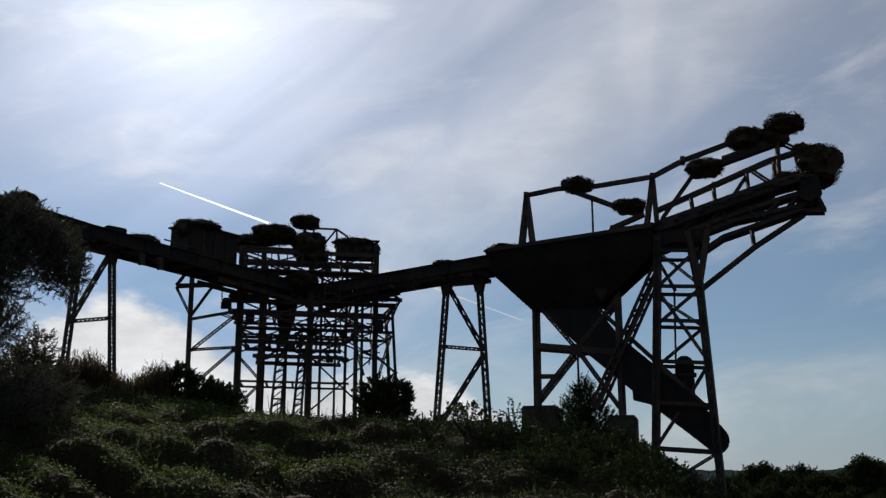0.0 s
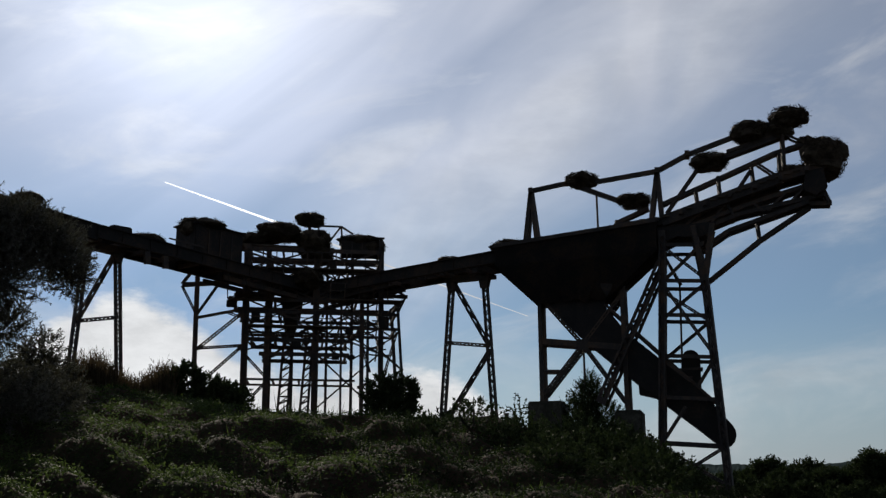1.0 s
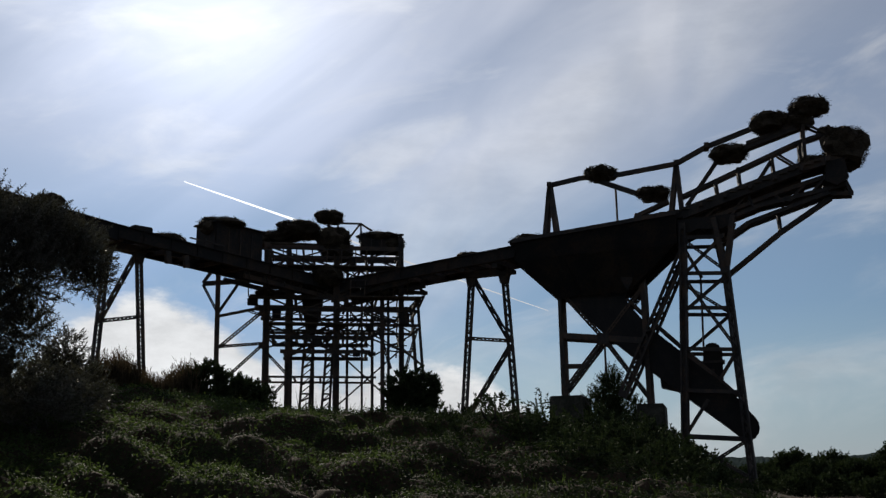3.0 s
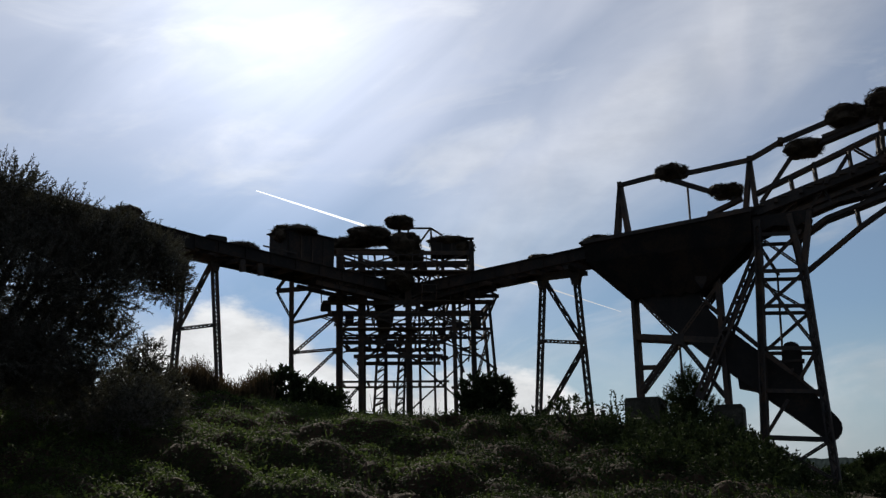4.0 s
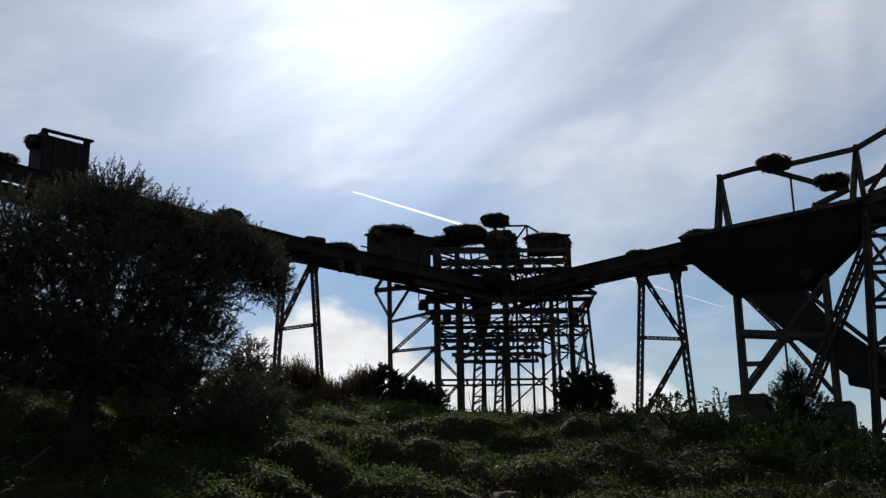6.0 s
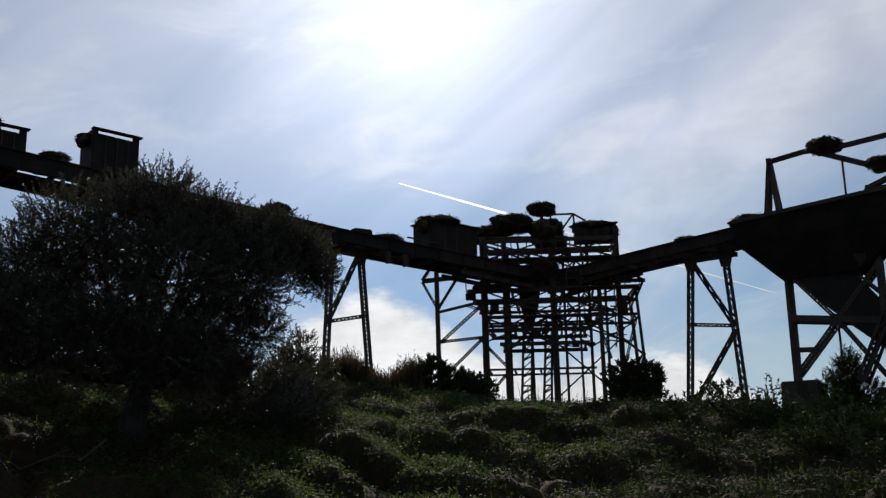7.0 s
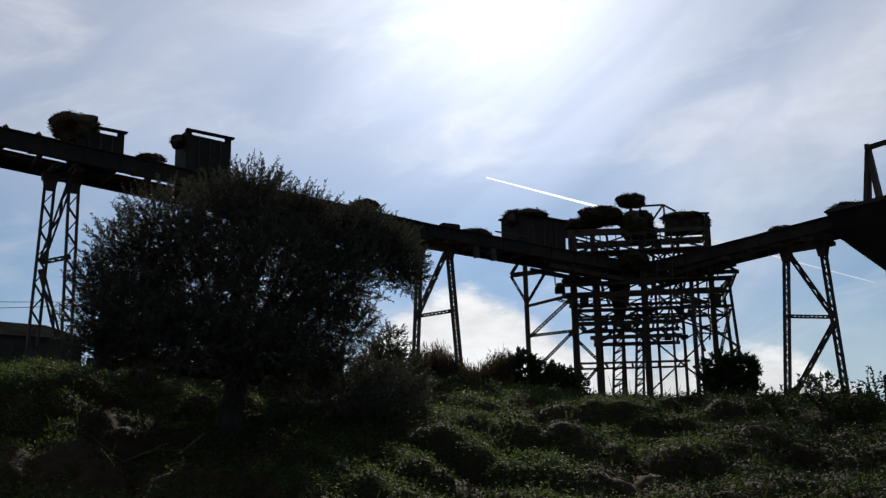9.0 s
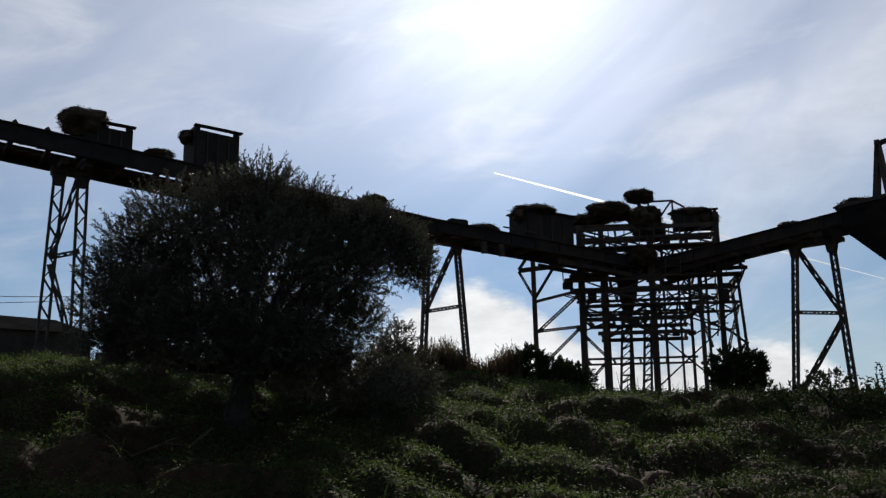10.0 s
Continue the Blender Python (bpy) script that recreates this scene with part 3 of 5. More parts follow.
# ---- hoppers, chute and boom beyond the second gallery ----
def build_hopper():
    f = FR
    h = thing("hopper", f.at(17, 0, 10.1), "big rusted plate-steel hopper with a torn lower edge", "hopper")
    # shell of four plates: an upright band, then a sloping funnel
    top = [(12.6, -1.5), (21.5, -1.5), (21.5, 1.5), (12.6, 1.5)]
    low = [(15.0, -0.95), (18.9, -0.95), (18.9, 0.95), (15.0, 0.95)]
    plates = []
    for i in range(4):
        bm = bmesh.new()
        j = (i + 1) % 4
        n = 16
        rows = []
        rnd = random.Random(i)
        for k in range(n + 1):
            s = k / n
            a = Vector(top[i]).lerp(Vector(top[j]), s)
            b = Vector(low[i]).lerp(Vector(low[j]), s)
            rim = 13.45 + 0.05 * (a.x - 12.6)
            rows.append([bm.verts.new(p) for p in (f.at(a.x, a.y, rim), f.at(a.x + rnd.uniform(-0.05, 0.05), a.y, 12.35 + rnd.uniform(-0.06, 0.06)), f.at(b.x, b.y, 10.25 + rnd.uniform(-0.14, 0.12)))])
        for a, b in zip(rows[:-1], rows[1:]):
            for k in range(2):
                bm.faces.new((a[k], b[k], b[k + 1], a[k + 1]))
        bmesh.ops.solidify(bm, geom=bm.faces[:], thickness=0.05)
        plates.append(part("side_plate", bm, PLATE, h))
    member("rim", h, f.at(12.5, -1.52, 13.45), f.at(21.5, -1.52, 13.9), 0.16, 0.2)
    member("rim", h, f.at(12.5, 1.52, 13.45), f.at(21.5, 1.52, 13.9), 0.16, 0.2)
    bm = bmesh.new()
    bar(bm, f.at(12.6, 0, 13.45), f.at(21.5, 0, 13.85), 2.9, 0.08)
    part("cover_plate", bm, PLATE, h)
    # torn plates that hang down on the tower side
    rnd = random.Random(8)
    for k in range(5):
        u = 18.7 + k * 0.5
        z = 10.7 + k * 0.36
        bm = bmesh.new()
        prism(bm, f, [(u - 0.3, z + 0.9), (u + 0.5, z + 0.75), (u + 0.35, z + rnd.uniform(-0.1, 0.2)), (u + 0.1, z - rnd.uniform(0.1, 0.4)), (u - 0.2, z + 0.1)], -1.15 + 0.04 * k, -1.10 + 0.04 * k)
        part("torn_plate", bm, PLATE, h)


def build_chute():
    f = FR
    c = thing("inclined_chute", f.at(24.3, 0, 2.6), "long inclined rusted steel chute with a rounded foot", "chute")
    bm = bmesh.new()
    cap = [(24.42 + 0.52 * math.cos(radians(a)), 3.38 + 0.60 * math.sin(radians(a))) for a in (45, 20, -5, -30, -55, -80, -105, -130)]
    prism(bm, f, [(15.3, 10.3), (18.75, 10.3), (18.6, 9.95), (19.74, 8.5), (21.33, 7.15), (23.44, 5.4)] + cap + [(23.36, 3.5), (20.33, 5.83), (17.73, 7.98)], -0.75, 0.75)
    trunk = part("trunk", bm, PLATE, c)
    for v in (-0.72, 0.72):
        member("edge_flange", trunk, f.at(18.7, v, 9.95), f.at(23.9, v, 5.02), 0.14, 0.12)
    bm = bmesh.new()
    prism(bm, f, [(20.25, 6.1), (20.3, 5.42), (21.5, 5.12), (21.6, 5.35)], -0.55, 0.55)
    part("inspection_hatch", bm, PLATE, c)
    # drive housing that sits on the chute
    m = thing("drive_housing", f.at(22.9, 0, 5.5), "tall rusted drive housing overgrown at its top", "machine housing")
    bm = bmesh.new()
    prism(bm, f, [(22.45, 5.9), (22.45, 6.9), (22.55, 7.35), (22.85, 7.5), (23.2, 7.42), (23.4, 7.1), (23.4, 5.2)], -0.5, 0.5)
    bmesh.ops.bevel(bm, geom=bm.edges[:], offset=0.06, segments=2, affect="EDGES")
    part("casing", bm, PLATE, m)
    member("cover_flange", m, f.at(22.3, -0.53, 6.55), f.at(23.5, -0.53, 6.55), 0.05, 0.12)
    member("cover_flange", m, f.at(22.3, 0.53, 6.55), f.at(23.5, 0.53, 6.55), 0.05, 0.12)
    member("shaft", m, f.at(22.9, -0.75, 6.1), f.at(22.9, 0.75, 6.1), 0.16)


def build_hopper_frame():
    f = FR
    h = thing("hopper_stand", (*f.at(17.4, 0, 0).xy, 4.9), "rusted steel frame that carries the hopper on concrete piers", "frame")
    for v in (-0.7, 0.7):
        member("leg", h, f.at(15.12, v, 5.1), f.at(15.0, v, 12.9), 0.17, 0.22, f.u)
        member("leg", h, f.at(19.72, v, 4.55), f.at(19.55, v, 12.6), 0.24, 0.24, f.u)
        member("tie_beam", h, f.at(15.1, v, 8.3), f.at(19.65, v, 7.75), 0.16, 0.30)
        node = f.at(17.4, v, 8.0)
        for u, z in ((15.2, 5.5), (19.6, 5.0), (15.1, 10.6), (19.5, 10.4)):
            laced_member("diagonal", h, node, f.at(u, v, z), 0.2, 0.14, f.u, bar_w=0.035)
        member("short_strut", h, f.at(15.15, v, 6.75), f.at(16.35, v, 6.7), 0.12)
        member("tie_beam", h, f.at(18.6, v, 10.6), f.at(19.55, v, 10.55), 0.14, 0.16)
        member("gusset", h, f.at(17.1, v, 8.02), f.at(17.7, v, 7.96), 0.2, 0.55)
    for u, z in ((15.1, 8.3), (19.6, 7.75), (15.1, 11.6), (19.6, 11.4)):
        member("cross_beam", h, f.at(u, -0.7, z), f.at(u, 0.7, z), 0.18, 0.24)
    member("hanging_pipe", h, f.at(17.4, -0.4, 8.0), f.at(17.45, -0.4, 5.6), 0.1)


def build_pier(u0, u1, z, label, step=None):
    f = FR
    mid = f.at((u0 + u1) / 2, 0, 0)
    p = thing("concrete_pier", (mid.x, mid.y, gz(mid) - 0.6), label, "pier", "concrete piers")
    bm = bmesh.new()
    prism(bm, f, [(u0 - 0.06, gz(mid) - 1.4), (u1 + 0.06, gz(mid) - 1.4), (u1, z), (u0, z)], -1.7, 1.7)
    bmesh.ops.bevel(bm, geom=bm.edges[:], offset=0.05, segments=2, affect="EDGES")
    part("block", bm, CONCRETE, p)
    if step:
        bm = bmesh.new()
        prism(bm, f, [(u1 + 0.06, gz(mid) - 1.6), (u1 + 0.5, gz(mid) - 1.6), (u1 + 0.46, step), (u1 + 0.06, step)], -1.6, 1.6)
        part("step_block", bm, CONCRETE, p)


def build_loading_tower():
    f = FR
    t = thing("loading_tower", (*f.at(22.8, 0, 0).xy, 0.3), "tall rusted four-legged steel loading tower with crossed braces", "tower")
    zb0 = min(gz(f.at(22, 0, 0)), gz(f.at(24, 0, 0))) - 0.6

    def left(z):
        return 21.34 + (z - 1.45) * 0.039

    def right(z):
        return 24.5 - (min(z, 11.0) - 0.77) * 0.069

    for v in (-1.2, 1.2):
        w = 0.34 if v < 0 else 0.24
        laced_member("leg", t, f.at(left(zb0), v, zb0), f.at(left(13.4), v, 13.4), w, 0.3, f.u, pitch=0.45)
        bm = bmesh.new()
        bar(bm, f.at(left(zb0), v, zb0), f.at(left(13.4), v, 13.4), w * 0.6, 0.03, f.u)
        part("web_plate", bm, STEEL, t)
        laced_member("leg", t, f.at(right(zb0), v, zb0), f.at(right(11.0), v, 11.0), w, 0.3, f.u, pitch=0.45)
        for u in (23.35, 24.3):
            member("leg_fork", t, f.at(right(11.0), v, 10.8), f.at(u, v, 13.5), 0.24, 0.24, f.u)
        bm = bmesh.new()
        prism(bm, f, [(21.5, 13.6), (24.5, 13.6), (24.35, 13.1), (23.6, 12.9), (22.5, 13.05), (21.5, 12.7)], v * 0.95 - 0.03, v * 0.95 + 0.03)
        part("head_plate", bm, PLATE, t)
        zs = [1.0, 2.95, 5.1, 7.1, 9.1, 10.8, 12.6]
        for z in zs:
            member("girt", t, f.at(left(z), v, z + 0.08), f.at(right(z), v, z - 0.1), 0.12, 0.18)
        if v < 0:
            runs = (((left(12.6), 12.6), (right(10.8), 10.8)), ((right(12.6), 12.6), (left(10.8), 10.8)), ((left(10.7), 10.7), (right(7.2), 7.1)), ((right(10.6), 10.6), (left(9.1) + 0.05, 9.0)),
                    ((left(7.0), 7.0), (22.9, 5.9)), ((right(7.0), 6.9), (23.2, 5.6)), ((left(3.1), 3.0), (22.6, 4.7)), ((left(2.8), 2.8), (right(1.0), 1.0)), ((right(2.8), 2.8), (left(1.0), 1.0)))
        else:
            runs = (((left(12.6), 12.6), (22.6, 11.0)), ((right(9.0), 9.0), (left(7.2), 7.2)), ((left(10.7), 10.7), (right(9.1), 9.1)))
        for (u0, z0), (u1, z1) in runs:
            laced_member("brace", t, f.at(u0, v, z0), f.at(u1, v, z1), 0.16, 0.1, f.u, bar_w=0.035)
        member("rod", t, f.at(22.55, v * 0.8, 10.8), f.at(22.5, v * 0.8, 7.0), 0.07)
        laced_member("raking_brace", t, f.at(21.7, v * 0.85, 11.9), f.at(18.3, v * 0.85, 5.0), 0.46, 0.2, f.u, pitch=0.42, bar_w=0.07)
    for z in zs:
        for u in (left(z), right(z)):
            member("girt", t, f.at(u, -1.2, z), f.at(u, 1.2, z), 0.12, 0.16)
    for z0, z1 in zip(zs[:-1], zs[1:]):
        for g in (left, right):
            member("side_brace", t, f.at(g(z0), -1.2, z0), f.at(g(z1), 1.2, z1), 0.09, 0.09)


def build_boom():
    f = FR
    b = thing("loading_boom", f.at(22, 0, 13.2), "rusted steel truss boom that reaches out and up from the tower", "boom")

    def both(name, a, c, w, h=None, half=1.0):
        for v in (-half, half):
            member(name, b, f.at(a[0], v, a[1]), f.at(c[0], v, c[1]), w, h)

    # deck chords
    for a, c, w, h in (((12.2, 13.55), (19.3, 13.95), 0.22, 0.24), ((19.3, 13.95), (21.8, 14.0), 0.26, 0.4), ((21.8, 14.0), (27.67, 15.5), 0.26, 0.55), ((27.67, 15.5), (29.77, 15.85), 0.26, 0.4)):
        both("deck_chord", a, c, w, h, 0.7)
    for a, c in (((20.0, 13.35), (24.0, 13.65)), ((22.0, 13.3), (26.2, 14.45)), ((26.2, 14.45), (29.2, 15.1)), ((24.0, 13.5), (25.68, 14.0)), ((25.68, 14.0), (29.66, 14.5)), ((23.7, 12.4), (24.28, 12.75)), ((24.28, 12.75), (25.09, 13.22)), ((25.09, 13.22), (26.61, 13.62)), ((26.61, 13.62), (28.9, 14.22))):
        both("lower_chord", a, c, 0.18, 0.2, 0.45)
    # portal and upper rail
    for k in (-1.0, 1.0):
        for a, c in (((14.52, 16.64), (14.22, 13.8)), ((14.52, 16.64), (14.88, 13.8)), ((21.61, 16.8), (21.2, 14.0)), ((21.61, 16.8), (21.8, 14.0))):
            member("portal_leg", b, f.at(a[0], k * 0.15, a[1]), f.at(c[0], k * 0.4, c[1]), 0.22, 0.2, f.u)
    rail = ((14.4, 16.68), (16.32, 16.84), (18.47, 16.72), (21.61, 16.85), (23.21, 17.5), (25.38, 18.04), (27.5, 18.5))
    for a, c in zip(rail[:-1], rail[1:]):
        member("upper_rail", b, f.at(a[0], 0, a[1]), f.at(c[0], 0, c[1]), 0.2, 0.23)
    for u, z in ((14.52, 16.66), (21.61, 16.83), (23.21, 17.5)):
        member("portal_beam", b, f.at(u, -0.4, z), f.at(u, 0.4, z), 0.24, 0.26)
    # truss of the outer half
    for a, c in (((21.82, 15.02), (23.68, 15.63)), ((23.68, 15.63), (27.5, 16.91)), ((27.5, 16.91), (29.1, 17.22)), ((23.9, 16.75), (28.0, 17.75)), ((25.2, 17.3), (28.4, 18.0))):
        both("truss_rail", a, c, 0.12, 0.17, 0.25)
    for a, c, w in (((23.54, 15.65), (23.69, 14.25), 0.26), ((24.7, 16.1), (24.81, 14.54), 0.22), ((26.37, 16.45), (26.45, 15.2), 0.1), ((27.91, 18.4), (27.92, 15.4), 0.22), ((27.7, 17.0), (27.72, 15.5), 0.08), ((29.0, 17.2), (29.1, 15.7), 0.14)):
        both("truss_post", a, c, w, 0.14, 0.25)
    for a, c in (((22.0, 14.5), (23.9, 16.9)), ((25.42, 15.0), (26.3, 16.2)), ((26.66, 16.5), (27.6, 15.7)), ((26.2, 17.4), (27.8, 18.2)), ((27.9, 17.9), (29.1, 17.1))):
        both("truss_diagonal", a, c, 0.11, None, 0.25)
    for a, c in (((22.4, 13.2), (23.9, 14.5)), ((24.0, 13.3), (25.1, 14.8)), ((25.4, 13.8), (25.0, 14.8)), ((26.8, 14.0), (26.3, 14.5)), ((27.0, 14.0), (28.0, 14.9)), ((28.0, 14.2), (29.2, 15.4)), ((22.0, 14.0), (23.0, 13.2))):
        both("web_bar", a, c, 0.12, None, 0.5)
    # stay under the boom
    both("stay", (23.85, 10.72), (26.6, 12.66), 0.18, 0.2, 0.15)
    both("stay", (26.6, 12.66), (29.0, 14.05), 0.18, 0.2, 0.15)
    both("stay_hanger", (26.48, 13.68), (26.56, 12.66), 0.15, None, 0.15)
    # rails that slope down to the deck
    both("inner_rail", (16.9, 16.75), (20.7, 14.95), 0.16, 0.22, 0.12)
    both("inner_rail", (19.3, 14.3), (21.1, 14.9), 0.16, 0.2, 0.15)
    both("inner_post", (19.4, 13.9), (19.4, 14.45), 0.24, 0.24, 0.15)
    member("hanging_rod", b, f.at(18.28, 0, 16.0), f.at(18.32, 0, 14.0), 0.1)
    member("rod_foot", b, f.at(18.1, 0, 14.05), f.at(18.45, 0, 14.1), 0.1)
    for k in range(14):
        u = 13.0 + k * 1.22
        z = 13.6 + max(0, u - 13) * 0.06 + max(0, u - 21.8) * 0.17
        member("deck_beam", b, f.at(u, -1.1, z - 0.05), f.at(u, 1.1, z - 0.05), 0.16, 0.2)
    rnd = random.Random(3)
    u = 20.4
    while u < 29.2:
        z = 14.05 + max(0, u - 21.8) * 0.235
        if rnd.random() > 0.3:
            member("deck_board", b, f.at(u, -0.95, z + 0.1), f.at(u, 0.95, z + 0.1), 0.34, 0.06, mat=OLD_WOOD)
        u += 0.4
    # debris and loose plates over the hopper
    for k in range(16):
        u = 14.6 + k * 0.42
        member("loose_plank", b, f.at(u, rnd.uniform(-1.1, 0), 13.45 + 0.04 * k), f.at(u + rnd.uniform(0.1, 0.7), rnd.uniform(0, 1.1), 13.6 + 0.04 * k + rnd.uniform(-0.05, 0.22)), 0.2, 0.06, mat=OLD_WOOD)
    # broken bracket at the far end
    both("end_bracket", (29.4, 15.3), (29.85, 14.1), 0.14, 0.2, 0.3)
    both("end_bracket", (28.6, 14.2), (29.95, 14.08), 0.16, 0.2, 0.3)
    bm = bmesh.new()
    prism(bm, f, [(28.8, 15.6), (29.6, 15.7), (29.75, 14.75), (29.2, 14.4), (28.7, 14.7)], -0.9, 0.9)
    part("end_plate", bm, PLATE, b)


build_pier(14.47, 16.31, 5.12, "square weathered concrete pier under the hopper frame")
build_pier(19.06, 20.44, 4.58, "stepped weathered concrete pier under the hopper frame", step=3.3)
build_hopper_frame()
build_hopper()
build_chute()
build_loading_tower()
build_boom()


# ---- cabins on the galleries and the tower ----
def build_cabin(fr, u0, u1, v0, v1, z0, z1, label, fall=0.0, window=True):
    """A small plate cabin: four walls with thickness, an opening under the eaves and a sloping roof."""
    c = thing("machine_cabin", fr.at((u0 + u1) / 2, (v0 + v1) / 2, z0), label, "cabin", "machine cabins")

    def zt(u):
        return z1 - fall * (u - u0) / (u1 - u0)

    t = 0.08
    for v in (v0, v1):
        bm = bmesh.new()
        if not window:
            outline = [(u0, z0), (u1, z0), (u1, zt(u1) - 0.04), (u0, zt(u0) - 0.04)]
        else:
            # a slit under the eaves between two corner posts
            outline = [(u0, z0), (u1, z0), (u1, zt(u1) - 0.04), (u1 - 0.16, zt(u1) - 0.04), (u1 - 0.16, zt(u1) - 0.2), (u0 + 0.3, zt(u0) - 0.2), (u0 + 0.3, zt(u0) - 0.04), (u0, zt(u0) - 0.04)]
        prism(bm, fr, outline, v - t / 2, v + t / 2)
        wall = part("side_wall", bm, PLATE, c)
        for k in range(1, 4):
            u = u0 + (u1 - u0) * k / 4
            member("batten", wall, fr.at(u, v + (0.07 if v == v1 else -0.07), z0 + 0.02), fr.at(u, v + (0.07 if v == v1 else -0.07), zt(u) - 0.22), 0.06, 0.05, fr.u)
    for u in (u0, u1):
        bm = bmesh.new()
        bar(bm, fr.at(u, v0 + t, (z0 + zt(u) - 0.05) / 2), fr.at(u, v1 - t, (z0 + zt(u) - 0.05) / 2), t, zt(u) - 0.05 - z0, fr.u)
        part("end_wall", bm, PLATE, c)
    strips = ((v0 - 0.18, v0 + 0.12), (v0 + 0.95, v1 + 0.18)) if window else ((v0 - 0.18, v1 + 0.18),)
    for a, b in strips:
        bm = bmesh.new()
        bar(bm, fr.at(u0 - 0.12, (a + b) / 2, zt(u0) + 0.01), fr.at(u1 + 0.12, (a + b) / 2, zt(u1) + 0.01), b - a, 0.07)
        part("roof_sheet", bm, PLATE, c)
    for u in (u0, u1):
        member("rafter", c, fr.at(u, v0, zt(u)), fr.at(u, v1, zt(u)), 0.07, 0.08)
    return c


build_cabin(FA, 26.05, 28.1, -0.95, 0.95, zl(27) - 0.2, 16.3, "rusted plate cabin with an open window slit on the gallery", fall=-0.12)
build_cabin(FA, 31.0, 33.0, -0.95, 0.95, zl(31.8) - 0.2, 15.8, "rusted plate cabin on the gallery, half hidden by a nest", fall=-0.1)
build_cabin(FA, 6.25, 9.35, -0.9, 0.9, za(8) - 0.2, 14.5, "rusted plate cabin on the gallery beside the tower", fall=-0.12, window=False)
build_cabin(FT, 1.65, 4.05, -1.9, 0.2, 14.4, 15.22, "rusted open cabin on top of the transfer tower", fall=0.0)

# hand rail stubs, pulleys and hangers of the galleries
for u, w in ((12.55, 0.3), (11.45, 0.28)):
    member("hanging_bracket", gal_a, FA.at(u, -1.2, za(u) - 0.7), FA.at(u - 0.1, -1.2, za(u) - 1.35), w, 0.2, FA.u)
bm = bmesh.new()
bar(bm, FA.at(14.5, -0.9, za(14.5) + 0.1), FA.at(13.4, -0.9, za(13.4) + 0.18), 0.5, 0.3)
bmesh.ops.bevel(bm, geom=bm.edges[:], offset=0.06, segments=2, affect="EDGES")
part("idler_cover", bm, PLATE, gal_a)
for u in (3.4, 4.6, 5.8, 10.2):
    member("rail_stub", gal_a, FA.at(u, -1.15, za(u)), FA.at(u, -1.15, za(u) + 0.5), 0.06)
member("hand_rail", gal_a, FA.at(9.0, -1.15, za(9) + 0.32), FA.at(11.2, -1.15, za(11.2) + 0.3), 0.07)
member("hand_rail", gal_a, FA.at(2.6, -1.15, za(2.6) + 0.6), FA.at(6.4, -1.15, za(6.4) + 0.75), 0.09)
for u in (34.6, 35.9, 37.0, 29.5):
    member("idler_bracket", gal_l, FA.at(u, -1.55, zl(u) - 0.02), FA.at(u + 0.12, -1.55, zl(u) + 0.16), 0.16)
for v in (-0.9, 0.9):
    member("return_beam", gal_a, FA.at(7.4, v, za(7.4) - 0.95), FA.at(0.4, v, za(0.4) - 1.05), 0.16, 0.24)
for k in range(6):
    u = 7.2 - k * 1.25
    member("hanger", gal_a, FA.at(u, -0.95, za(u) - 0.6), FA.at(u - 0.15, -0.95, za(u) - 1.1), 0.1)
for v in (-0.9, 0.9):
    member("return_beam", gal_b, FB.at(6.0, v, zb(6) - 0.75), FB.at(0.6, v, zb(0.6) - 1.05), 0.16, 0.24)

